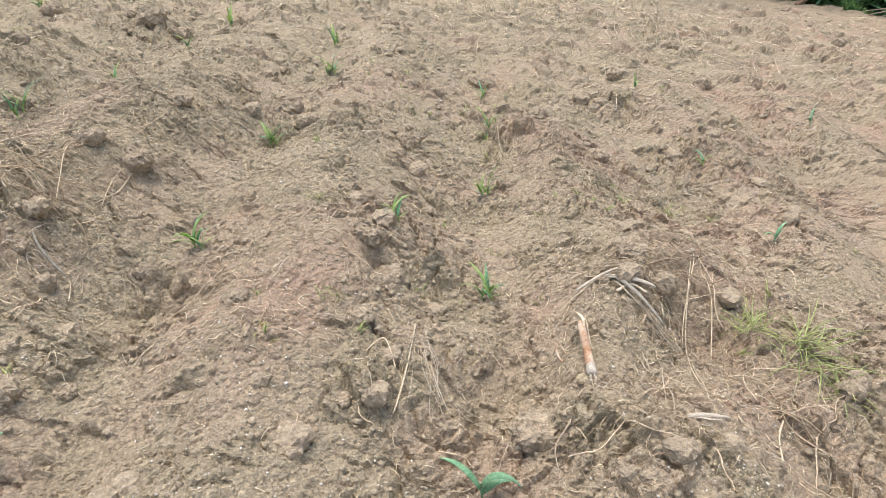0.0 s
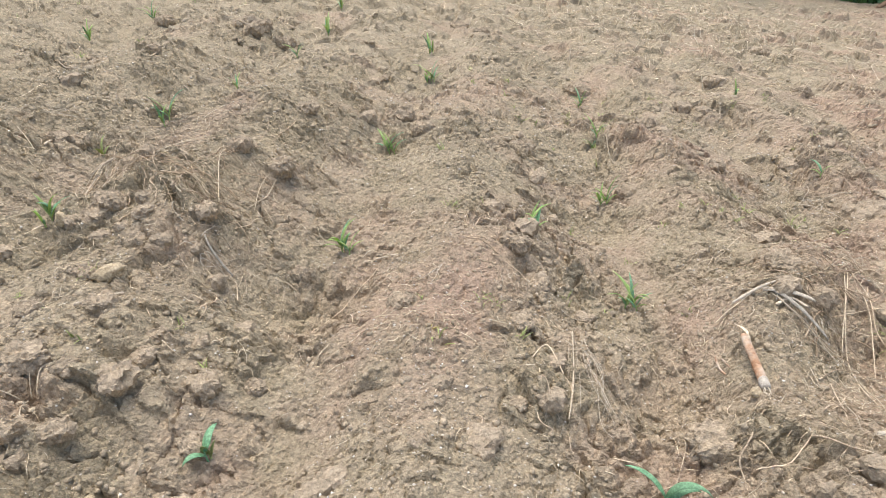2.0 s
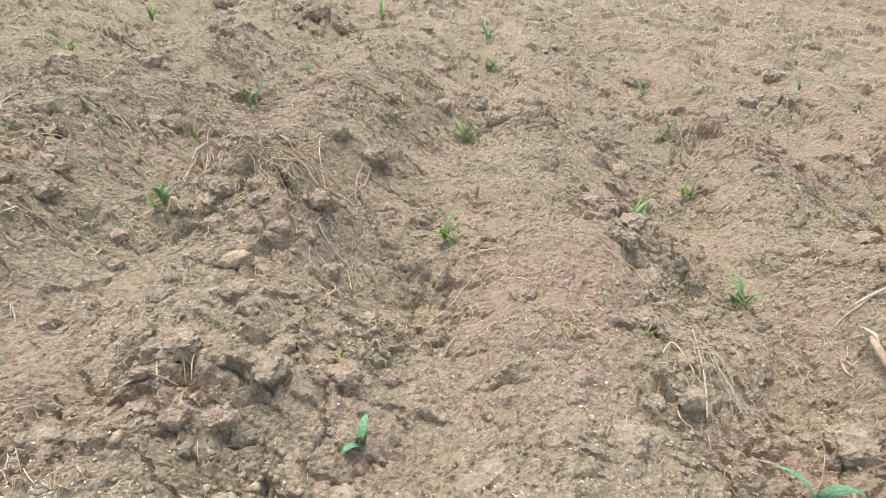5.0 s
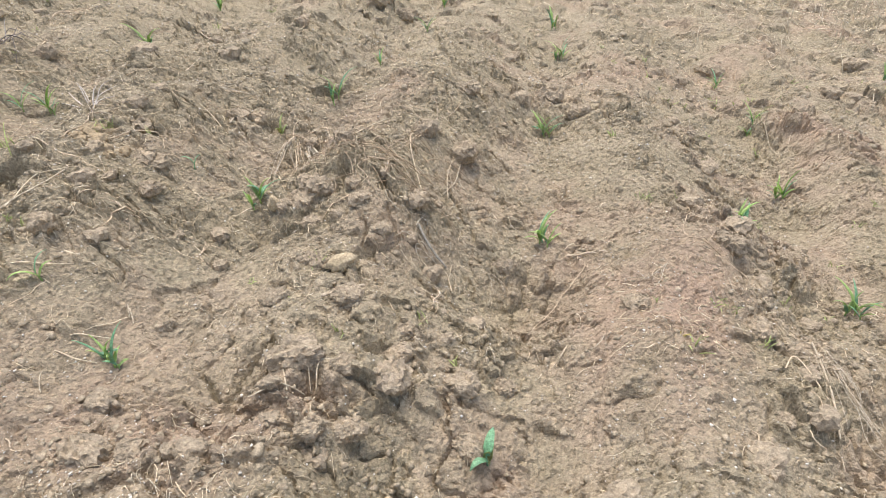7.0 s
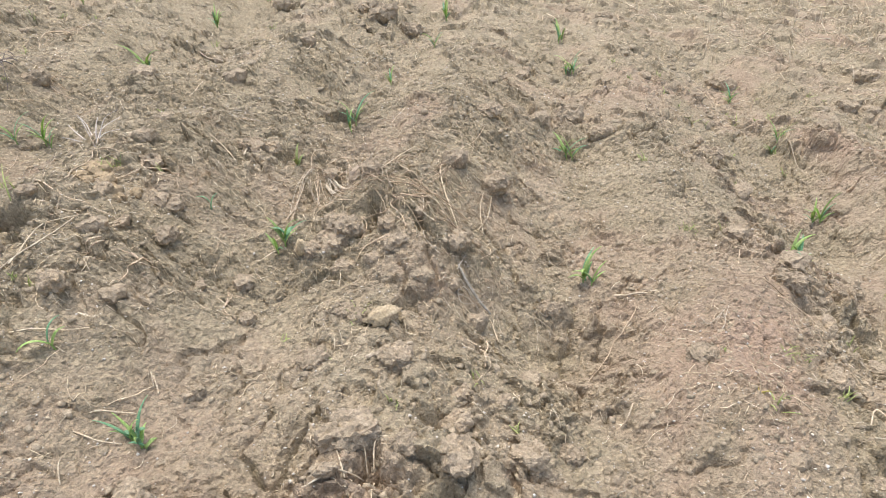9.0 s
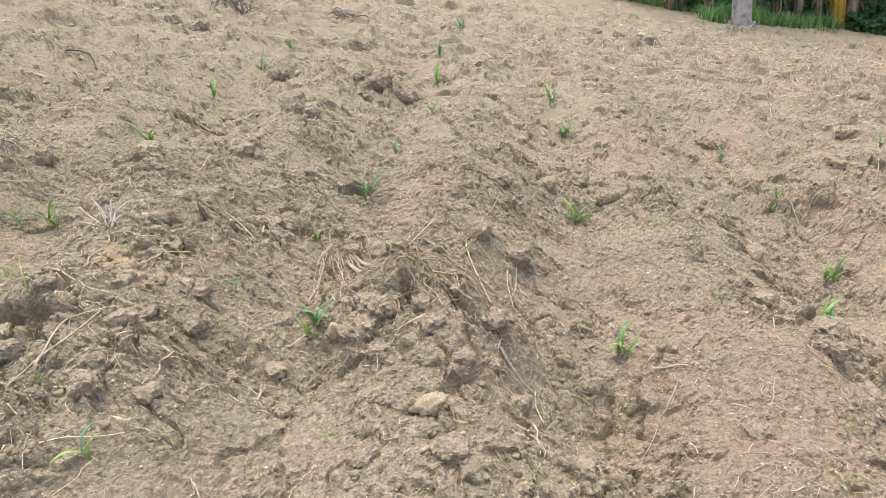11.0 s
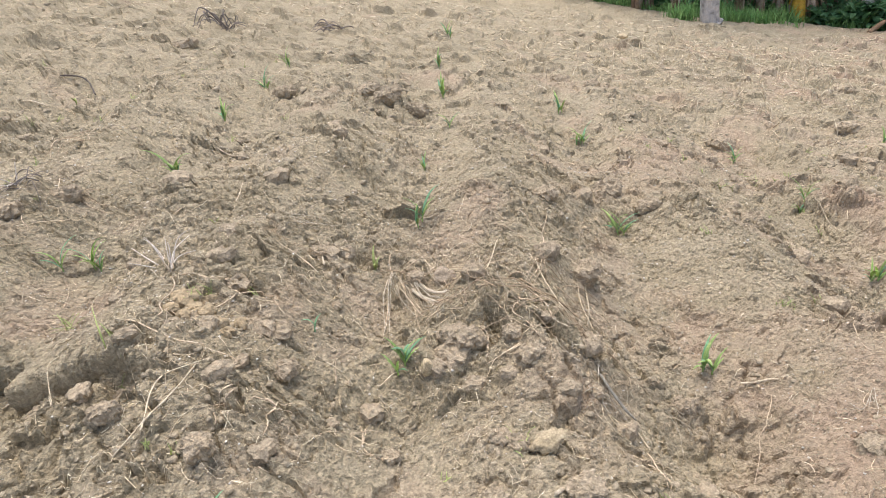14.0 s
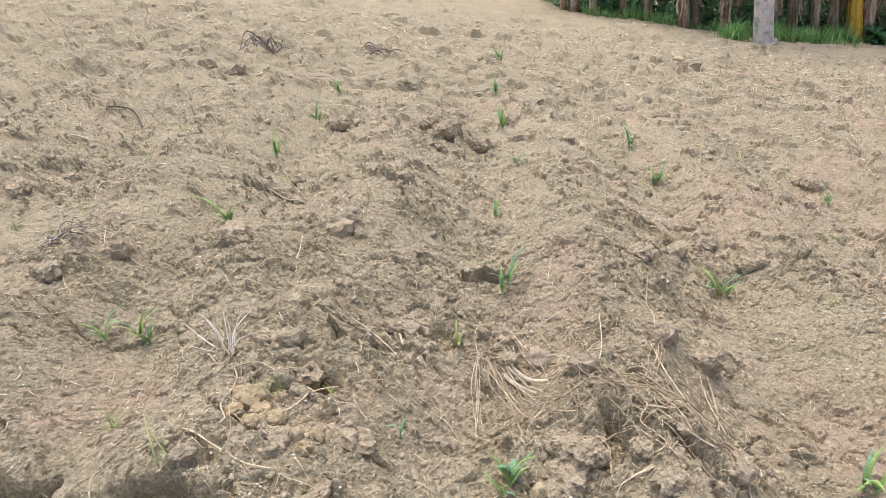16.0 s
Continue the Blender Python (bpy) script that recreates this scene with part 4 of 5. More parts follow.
strand("root", 2, (-1.499, 2.804), (-1.462, 2.693), (-1.408, 2.387))
strand("root", 1.6, (-1.444, 2.769), (-1.414, 2.725), (-1.417, 2.556))
strand("straw", 1.8, (-2.637, 2.373), (-2.587, 2.273), (-2.547, 2.233))
strand("straw", 1.6, (-2.916, 1.773), (-2.927, 1.731), (-2.835, 1.574))
strand("straw", 2.2, (-3.089, 1.699), (-3.067, 1.725), (-3.043, 1.739))
strand("root", 2, (-2.342, 1.537), (-2.354, 1.502), (-2.376, 1.486))
strand("straw", 1.6, (-3.328, 2.316), (-3.285, 2.327), (-3.239, 2.305))
strand("root", 1.6, (-3.084, 2.089), (-3.098, 2.151), (-3.163, 2.273))
strand("straw", 1.5, (-3.241, 2.172), (-3.207, 2.114), (-3.190, 2.075))
strand("root", 2.4, (-1.720, 1.926), (-1.705, 1.907), (-1.715, 1.815))
strand("root", 2, (-1.658, 1.946), (-1.627, 1.926), (-1.553, 1.823))
strand("root", 2, (-1.604, 1.829), (-1.659, 1.824), (-1.721, 1.797))
strand("root", 2, (-1.940, 2.491), (-1.889, 2.443), (-1.821, 2.240))
strand("root", 1.8, (-1.724, 2.474), (-1.709, 2.361), (-1.702, 2.132))
strand("root", 2, (-1.768, 2.001), (-1.827, 2.023), (-1.866, 1.999))
strand("root", 1.6, (-1.533, 2.023), (-1.515, 1.908), (-1.496, 1.882))
strand("root", 1.8, (-1.932, 2.382), (-1.904, 2.388), (-1.891, 2.391))
strand("root", 2, (-1.460, 2.325), (-1.515, 2.162), (-1.550, 2.040))
strand("root", 2, (-2.156, 1.835), (-2.135, 1.856), (-2.117, 1.908))
strand("straw", 1.8, (-2.409, 1.209), (-2.333, 1.236), (-2.258, 1.276))
strand("root", 1.8, (-2.084, 1.619), (-2.059, 1.535), (-2.022, 1.506))
strand("straw", 2.4, (-2.118, 1.240), (-2.105, 1.222), (-2.097, 1.206))
strand("straw", 1.6, (-2.435, 1.231), (-2.420, 1.190), (-2.390, 1.126))
strand("root", 1.6, (-2.306, 1.214), (-2.316, 1.169), (-2.353, 1.100))
strand("root", 1.6, (-2.403, 1.051), (-2.376, 1.077), (-2.326, 1.116))
strand("root", 2, (-0.854, 1.832), (-0.907, 1.744), (-0.945, 1.702), (-1.032, 1.529))


def twig_fan(x, y, ways, label):
    """Dead bleached twigs that spread and rise from one foot."""
    thing = base_at("twig_fan", x, y)
    rg = random.Random(round(x * 500))
    for dx, dy, dz in ways:
        s = Shape()
        tip = Vector((dx, dy, dz))
        sag = Vector((rg.uniform(-0.02, 0.02), rg.uniform(-0.02, 0.02), 0.3 * dz))
        line = glide([(rg.uniform(-0.008, 0.008), rg.uniform(-0.008, 0.008), -0.005), tip * 0.5 + sag, tip], 5)
        s.tube(line, [0.0030 * (1 - 0.065 * i) for i in range(len(line))], 5)
        part("twig", s, BLEACHED, thing)
    return tagged(thing, label, "twig", "dry plant litter")


BLEACHED = surface("bleached_twig", (0.44, 0.39, 0.33), (0.66, 0.60, 0.53), 0.03, 0.8, 0.4, 6.0, 0.001, vary=0.2)
twig_fan(-2.70, 2.12, [(-0.17, 0.12, 0.05), (-0.13, 0.14, 0.07), (-0.10, 0.10, 0.09), (-0.06, 0.15, 0.06), (0.05, 0.12, 0.09), (0.08, 0.05, 0.04), (-0.15, 0.04, 0.03), (0.02, 0.16, 0.05), (-0.02, 0.08, 0.07)],
         "bleached grey dead twigs fanning out of the soil")
twig_fan(-3.56, 2.80, [(-0.10, -0.05, 0.06), (-0.02, -0.10, 0.03), (0.04, -0.12, 0.03), (0.01, 0.04, 0.10), (0.10, -0.04, 0.03)], "bleached grey dead twigs fanning out of the soil")


def husk_leaf(width, material, label, *places):
    """A dry leaf sheath that lies on the ground, curled lengthwise and torn at its ends."""
    line = glide([(x, y, 0.0) for x, y in places], 6)
    low = bridged(height(np.array([p.x for p in line]), np.array([p.y for p in line])), 3)
    rg = random.Random(round(places[0][0] * 997))
    n = len(line)
    pts = [Vector((p.x, p.y, g + 0.002 + 0.3 * width * math.sin(math.pi * i / (n - 1)))) for i, (p, g) in enumerate(zip(line, low))]
    wide = [0.62 * width * (0.25 + 0.65 * math.sin(math.pi * min(1, 0.12 + 0.9 * i / n)) ** 0.6) * rg.uniform(0.85, 1.1) for i in range(n)]
    way = pts[-1] - pts[0]
    s = Shape()
    s.ribbon(pts, wide, (-way.y, way.x, 0.12), 0.2, 0.001)
    return tagged(part("husk_leaf", s, material), label, "husk", "dry plant litter")


GREY_HUSK = surface("grey_husk", (0.30, 0.27, 0.22), (0.48, 0.44, 0.37), 0.02, 0.75, 0.5, 8.0, 0.001, vary=0.15)
husk_leaf(0.013, HUSK, "pale dry husk leaf lying on the soil ridge", (0.40, 1.69), (0.46, 1.665), (0.55, 1.66))
husk_leaf(0.010, GREY_HUSK, "grey dry husk leaf lying on the soil ridge", (0.41, 1.70), (0.47, 1.62), (0.54, 1.53))
husk_leaf(0.008, HUSK, "pale dry husk leaf lying on the soil ridge", (0.30, 1.66), (0.37, 1.68), (0.45, 1.70))
husk_leaf(0.012, HUSK, "pale broken husk among torn roots", (-1.96, 2.29), (-1.92, 2.24), (-1.86, 2.19))
husk_leaf(0.010, HUSK, "pale broken husk among torn roots", (-1.93, 2.31), (-1.88, 2.25), (-1.82, 2.22))
husk_leaf(0.008, GREY_HUSK, "grey dry husk leaf lying on the soil", (-1.40, 1.77), (-1.37, 1.73), (-1.31, 1.70))
husk_leaf(0.010, HUSK, "pale dry husk lying on the soil", (0.48, 1.14), (0.53, 1.145), (0.59, 1.15))

# the brown stub of an old stalk, its lower end frayed pale
stalk = base_at("maize_stalk", 0.285, 1.41)
s = Shape()
a, b = Vector((0.003, 0.10, 0.045)), Vector((-0.004, -0.105, 0.022))
s.tube([a.lerp(b, t) for t in (0, 0.1, 0.3, 0.33, 0.36, 0.6, 0.85, 1)], [0.009, 0.0115, 0.0115, 0.0135, 0.0118, 0.0125, 0.013, 0.0125], 10)
part("stem", s, STALK, stalk)
s = Shape()
for k in range(7):
    c = b + Vector((math.cos(k) * 0.008, -0.002, math.sin(k * 2) * 0.006))
    s.tube([c, c + Vector((0.004 * math.sin(k * 3), -0.018 - 0.004 * (k % 3), -0.006))], [0.0025, 0.0008], 4)
part("frayed_end", s, HUSK, stalk, "pale frayed end")
s = Shape()
s.tube([a.lerp(b, t) + Vector((0.0005 * math.sin(9 * t), 0, 0.0006)) for t in (0.82, 0.85, 0.88, 0.92, 0.96, 1.01)], [0.0118, 0.0134, 0.0139, 0.0137, 0.0139, 0.0125], 10)
part("sheath", s, GREY_HUSK, stalk, "bleached grey sheath round the lower end")
s = Shape()
s.ribbon([a + Vector((0.004, -0.03, 0.010)), a + Vector((0.007, 0.0, 0.012)), a + Vector((0.002, 0.035, 0.004)), a + Vector((-0.006, 0.065, -0.006))], [0.002, 0.0045, 0.004, 0.001], (1, 0.1, 0), 0.3)
part("torn_strip", s, STRAW, stalk, "pale torn strip at the upper end")
tagged(stalk, "brown dry maize stalk stub with a frayed end", "stalk")


BROWN_ROOT = surface("brown_root", (0.26, 0.19, 0.12), (0.50, 0.40, 0.28), 0.03, 0.8, 0.4, 6.0, 0.001, vary=0.25)


def root_clump(x, y, reach, count, seed, lift=0.03, material=None, stout=1.0, label="torn-out clump of thin dry roots on the soil"):
    """A torn-out root stock: many thin roots that spread from one place."""
    rg = random.Random(seed)
    thing = base_at("root_clump", x, y, 0.0)
    thing.location = (0, 0, 0)
    for k in range(round(count * 0.5)):
        a = rg.uniform(0, 2 * math.pi)
        sx, sy = x + rg.gauss(0, 0.25) * reach, y + rg.gauss(0, 0.25) * reach
        length = reach * rg.uniform(0.5, 1.3)
        bend_by = rg.uniform(-1.6, 1.6)
        n = 9
        px, py = [sx], [sy]
        for i in range(n):
            a += bend_by / n + rg.gauss(0, 0.13)
            px.append(px[-1] + math.cos(a) * length / n)
            py.append(py[-1] + math.sin(a) * length / n)
        low = bridged(height(np.array(px), np.array(py)), 1)
        w = rg.uniform(0.0008, 0.0026) * stout
        up = rg.uniform(0, lift)
        pts = [Vector((px[i], py[i], low[i] + w + up * math.sin(math.pi * min(1, (i + 0.3) / n)) + rg.uniform(0, 0.002))) for i in range(n + 1)]
        s = Shape()
        s.tube(glide(pts, 2), [w * (1 - 0.6 * i / (2 * n)) for i in range(2 * n + 1)], 4)
        part("root", s, material or (ROOT if k % 3 == 0 else BROWN_ROOT), thing)
    return tagged(thing, label, "root", "dry plant litter")


root_clump(-1.93, 2.33, 0.17, 40, 801)
root_clump(-1.55, 2.02, 0.22, 22, 821, 0.03, BROWN_ROOT, 1.2)
root_clump(-1.66, 2.14, 0.20, 24, 822, 0.045)
root_clump(-1.45, 2.00, 0.20, 22, 823, 0.02, BROWN_ROOT, 1.0)
root_clump(-1.38, 1.86, 0.17, 30, 824, 0.015)
root_clump(-1.78, 2.06, 0.18, 30, 825, 0.03)
root_clump(0.62, 1.80, 0.20, 36, 826, 0.03, BROWN_ROOT, 1.0)
root_clump(0.66, 1.66, 0.22, 40, 827, 0.04)
root_clump(0.50, 1.52, 0.18, 30, 828, 0.03, BROWN_ROOT, 1.0)
root_clump(0.92, 1.05, 0.18, 26, 829, 0.03)
root_clump(0.72, 1.86, 0.20, 26, 830, 0.05)
root_clump(-0.42, 1.86, 0.14, 20, 831, 0.03)
root_clump(-1.15, 2.95, 0.20, 18, 832, 0.05)
root_clump(-3.6, 3.5, 0.25, 22, 833, 0.05)
root_clump(-1.62, 2.05, 0.17, 16, 802)
root_clump(-1.47, 2.22, 0.15, 22, 803)
root_clump(-1.70, 2.30, 0.14, 20, 804)
root_clump(-2.30, 2.42, 0.16, 24, 805)
root_clump(0.52, 1.66, 0.17, 28, 807)
root_clump(0.74, 1.50, 0.16, 24, 808)
root_clump(0.86, 1.22, 0.16, 20, 809)
root_clump(0.42, 1.20, 0.14, 14, 810)
root_clump(1.10, 2.98, 0.22, 20, 811, 0.05, HUSK)
root_clump(0.72, 3.05, 0.20, 16, 812)
root_clump(-3.30, 2.74, 0.18, 20, 813)
root_clump(-1.40, 1.74, 0.09, 14, 814, 0.02, HUSK)
GREY_TWIG = surface("grey_twigs", (0.13, 0.11, 0.10), (0.27, 0.235, 0.21), 0.05, 0.85, 0.3, 5.0, 0.002, vary=0.2)
root_clump(-4.05, 7.45, 0.26, 34, 815, 0.16, GREY_TWIG, 4.0, "dead grey tangle of twigs lying on the field")
root_clump(-3.0, 7.9, 0.30, 24, 816, 0.10, GREY_TWIG, 4.0, "dead grey tangle of twigs lying on the field")
root_clump(-3.55, 2.78, 0.16, 18, 817, 0.05, GREY_TWIG, 1.3, "dead grey tangle of twigs lying on the field")

# fine root hairs and straw chips, thickest on the heaps that the plough turned up
NESTS = [(-1.62, 2.08, 0.28, 550), (-1.95, 2.35, 0.20, 260), (-2.35, 2.45, 0.25, 240), (0.55, 1.62, 0.26, 650), (0.95, 1.45, 0.30, 480),
         (0.35, 1.15, 0.25, 180), (-1.45, 2.10, 0.22, 130), (-2.6, 2.0, 0.30, 180), (-1.60, 2.55, 0.30, 200), (1.0, 2.9, 0.4, 220), (-3.2, 2.75, 0.25, 160),
         (-1.35, 1.65, 0.2, 60), (1.0, 7.5, 0.9, 650), (2.2, 8.5, 1.0, 550), (0.6, 5.6, 0.7, 350), (2.0, 5.0, 0.8, 350), (-3.6, 3.2, 0.4, 160), (3.6, 9.5, 1.2, 400), (3.8, 6.5, 1.0, 300)]
s = Shape()
spots = [(cx + rng.normal() * r, cy + rng.normal() * r, 1.0 + 0.25 * max(cy - 2.5, 0)) for cx, cy, r, n in NESTS for _ in range(n)]
ox, oy = strewn(8500, 1.3, 13.0)
ix, iy = strewn(1800, 0.65, 2.5)
ox, oy = np.append(ox, ix), np.append(oy, iy)
spots += [(x, y, 1.0 + 0.22 * max(y - 2, 0)) for x, y in zip(ox, oy)]
arr = np.array(spots)
arr_turn = rng.random(len(arr)) * 2 * np.pi
arr_len = (0.012 + 0.055 * rng.random(len(arr)) ** 2) * arr[:, 2]
bend = rng.normal(size=len(arr)) * 0.5
steps = np.linspace(-0.5, 0.5, 4)
px = arr[:, 0, None] + np.cos(arr_turn[:, None] + bend[:, None] * steps) * arr_len[:, None] * steps
py = arr[:, 1, None] + np.sin(arr_turn[:, None] + bend[:, None] * steps) * arr_len[:, None] * steps
pz = height(px.ravel(), py.ravel()).reshape(px.shape) + 0.0015 + rng.random((len(arr), 1)) * 0.006 + rng.random(px.shape) * 0.003
chips = Shape()
for i in range(len(arr)):
    w = (0.0006 + 0.0008 * rng.random()) * arr[i, 2] * (1 + 0.17 * max(0.0, arr[i, 1] - 3.0))
    (chips if i % 3 == 0 else s).tube([(px[i, k], py[i, k], pz[i, k]) for k in range(4)], [w, w * 1.1, w, w * 0.5], 3)
tagged(part("straw_chips", chips, PALE_STRAW), "pale chips of straw strewn over the soil", "straw", kind="stuff")
tagged(part("plant_fibres", s, FIBRE), "fine dry roots and straw chips strewn over soil", "litter", kind="stuff")


# short pale stubble that still stands out of the far ground
s = Shape()
rg = random.Random(61)
for k in range(230):
    x, y = rg.gauss(1.6, 1.0), rg.gauss(7.6, 1.5)
    if y < 4.8:
        continue
    z = ground_at(x, y) - 0.01
    lean_x, lean_y, tall = rg.gauss(0, 0.4), rg.gauss(0, 0.4), rg.uniform(0.05, 0.16)
    w = rg.uniform(0.002, 0.0045)
    s.tube([(x, y, z), (x + lean_x * tall * 0.4, y + lean_y * tall * 0.4, z + tall * 0.6), (x + lean_x * tall, y + lean_y * tall, z + tall)], [w, w * 0.9, w * 0.4], 4)
tagged(part("stubble", s, PALE_STRAW), "short pale straw stubble standing in the soil", "straw", kind="stuff")


# ---- maize seedlings and weeds ----
def blade(length, width, lean, droop, turn, bend_side=0.0, n=8):
    """The line and widths of a leaf that rises, arches over and hangs."""
    pts, widths = [], []
    x = z = 0.0
    a = lean
    for i in range(n + 1):
        t = i / n
        side = bend_side * t * t * length
        pts.append(Vector((x * math.cos(turn) - side * math.sin(turn), x * math.sin(turn) + side * math.cos(turn), z)))
        widths.append(max(0.0006, width * (0.55 + 0.45 * min(1, t * 4)) * (1 - t ** 2.6)))
        x += math.sin(a) * length / n
        z += math.cos(a) * length / n
        a += droop / n * (0.5 + t)
    return pts, widths


def seedling(x, y, tall, seed, leaves=3, material=None, droop=1.5, turn=None, wide=1.0):
    """A young maize plant: a short stem with a few arching leaves."""
    rg = random.Random(seed * 31 + 7)
    plant = base_at("maize_seedling", x, y)
    plant.location.z -= 0.004
    mat = material or MAIZE
    h = tall * 0.35
    s = Shape()
    tip = Vector((rg.uniform(-0.006, 0.006), rg.uniform(-0.006, 0.006), h))
    s.tube([(0, 0, -0.01), tip * 0.5, tip], [0.0028, 0.0025, 0.0018], 6)
    part("stem", s, mat, plant)
    t0 = rg.uniform(0, math.pi) if turn is None else turn
    for k in range(leaves):
        s = Shape()
        ang = t0 + math.pi * k + rg.uniform(-0.5, 0.5)
        length = tall * rg.uniform(0.75, 1.05) * (0.75 + 0.18 * k)
        pts, widths = blade(length, rg.uniform(0.0055, 0.0092) * (tall / 0.11) * wide, 0.22 + 0.45 * rg.random() - 0.04 * k, droop * rg.uniform(0.7, 1.2), ang, rg.uniform(-0.2, 0.2))
        root = tip * (0.35 + 0.65 * (k + 1) / leaves)
        s.ribbon([p + root for p in pts], widths, (-math.sin(ang), math.cos(ang), 0.0), 0.35)
        part("leaf", s, BLUE_LEAF if mat is MAIZE and (seed + k) % 3 == 0 else mat, plant)
    return tagged(plant, "young green maize seedling with arching leaves in soil", "seedling", "maize seedlings")


# planted rows: x, y, height, how many in the hill
HILLS = [
    (0.03, 1.83, 0.105, 3), (0.08, 2.757, 0.11, 2), (0.135, 3.52, 0.09, 2), (0.155, 4.45, 0.10, 2), (-1.01, 1.98, 0.105, 2), (-1.00, 3.10, 0.115, 3),
    (-0.90, 4.475, 0.12, 3), (-0.95, 5.035, 0.12, 2), (-1.91, 2.685, 0.115, 2), (-1.96, 1.82, 0.09, 2), (-1.77, 4.285, 0.10, 1), (-1.81, 5.345, 0.14, 2),
    (-1.82, 6.02, 0.12, 2), (-1.70, 8.07, 0.13, 2), (-3.10, 3.20, 0.115, 2), (-3.17, 4.24, 0.11, 2), (-3.09, 5.00, 0.11, 2), (-3.08, 5.75, 0.11, 2),
    (-3.11, 2.37, 0.10, 2), (-3.20, 2.33, 0.085, 1), (-0.305, 2.095, 0.10, 2), (-2.07, 1.06, 0.085, 2), (-1.925, 3.54, 0.07, 1),
]
n_plant = 0
for x, y, tall, count in HILLS:
    for k in range(count):
        n_plant += 1
        seedling(x + 0.028 * math.cos(2.4 * k + x * 9) * (k > 0), y + 0.024 * math.sin(2.4 * k + x * 9) * (k > 0), tall * (1 - 0.14 * k), n_plant, 4 if k else 5, droop=1.25)
# single large-leaved plants at the foot of the ridges
seedling(-0.04, 1.02, 0.15, 201, 3, BLUE_LEAF, 2.7, 0.2, 1.35)
seedling(-1.12, 0.97, 0.11, 202, 2, BLUE_LEAF, 2.8, 4.3, 2.1)
seedling(-1.115, 0.98, 0.06, 214, 2, WEED, 1.0, 1.2, 2.6)
seedling(-2.095, 1.075, 0.052, 211, 2, BLUE_LEAF, 1.9, 2.9, 3.6)
seedling(-2.06, 1.06, 0.045, 215, 2, MAIZE, 1.6, 0.5, 3.2)
seedling(-1.00, 1.99, 0.08, 212, 2, BLUE_LEAF, 1.8, 1.0, 1.8)
seedling(-1.96, 1.84, 0.08, 213, 2, BLUE_LEAF, 2.2, 0.6, 1.9)
seedling(1.27, 2.36, 0.10, 203, 3, BLUE_LEAF, 2.0)
seedling(2.35, 4.17, 0.11, 204, 3, BLUE_LEAF, 1.6)
seedling(1.29, 3.27, 0.10, 205, 3, None, 1.8)
seedling(1.26, 4.60, 0.12, 206, 3, None, 1.8)
seedling(-2.23, 1.92, 0.075, 207, 2, BLUE_LEAF, 2.0)
seedling(-2.31, 1.21, 0.09, 208, 3, None, 2.4)
seedling(-2.09, 2.40, 0.09, 209, 3, WEED, 1.6)
seedling(-4.09, 4.32, 0.08, 210, 2, WEED, 1.6)


def tuft(x, y, reach, count, seed, material=None, label="small tuft of yellowish green weed blades on soil", up=0.4):
    """A tuft of weed blades that spread from one foot."""
    rg = random.Random(seed)
    plant = base_at("weed_tuft", x, y)
    for k in range(count):
        s = Shape()
        ang = rg.uniform(0, 2 * math.pi)
        pts, widths = blade(reach * rg.uniform(0.5, 1.1), rg.uniform(0.0012, 0.0028) * (0.8 if up > 0.8 else 1.0), rg.uniform(0.1 if up < 0.8 else 0.65, up + 0.6), rg.uniform(0.3, 1.5), ang, rg.uniform(-0.3, 0.3), 5)
        foot = Vector((rg.uniform(-0.3, 0.3) * reach, rg.uniform(-0.3, 0.3) * reach, 0))
        foot.z = ground_at(x + foot.x, y + foot.y) - plant.location.z - 0.003
        s.ribbon([p + foot for p in pts], widths, (-math.sin(ang), math.cos(ang), 0.1), 0.2)
        part("blade", s, material or WEED, plant)
    return tagged(plant, label, "weed", "weeds")


TUFTS = [
    (-0.21, 1.80, 0.055, 7), (-0.48, 1.59, 0.05, 9), (-0.43, 1.60, 0.06, 6), (-0.59, 1.35, 0.05, 6), (-0.13, 2.40, 0.06, 7), (0.70, 2.72, 0.06, 9),
    (-0.47, 2.28, 0.05, 8), (-1.86, 1.44, 0.03, 5), (-1.50, 1.20, 0.04, 6), (-1.33, 1.36, 0.04, 6), (-1.23, 1.25, 0.035, 5), (-2.56, 1.95, 0.06, 9),
    (-2.97, 1.94, 0.07, 12), (-2.69, 1.68, 0.12, 5), (-2.53, 1.96, 0.05, 7), (-2.40, 1.99, 0.05, 7), (-2.49, 1.37, 0.035, 6), (-2.42, 1.35, 0.03, 5),
    (-1.66, 1.51, 0.06, 8), (-1.71, 1.36, 0.03, 5), (0.18, 3.58, 0.08, 10), (0.95, 2.75, 0.07, 12),
]
for i, (x, y, reach, count) in enumerate(TUFTS):
    tuft(x, y, reach, count, 400 + i)
for i in range(84):
    x, y = (pick.uniform(-0.7, 1.7), pick.uniform(1.2, 4.6)) if i % 3 else (pick.uniform(-4.6, -2.6), pick.uniform(2.2, 6.0))
    tuft(x, y, pick.uniform(0.02, 0.045) * (1 + 0.1 * y), pick.randint(4, 9), 500 + i)
tuft(0.98, 1.52, 0.17, 80, 450, None, "sprawling pale green grass tuft on the soil", 0.9)
tuft(1.04, 1.40, 0.11, 40, 453, None, "sprawling pale green grass tuft on the soil", 0.9)
tuft(0.86, 1.62, 0.13, 50, 451, None, "sprawling pale green grass tuft on the soil", 0.9)
tuft(-0.62, 1.40, 0.03, 5, 452, YELLOW, "withered ochre weed leaves on soil", 1.0)

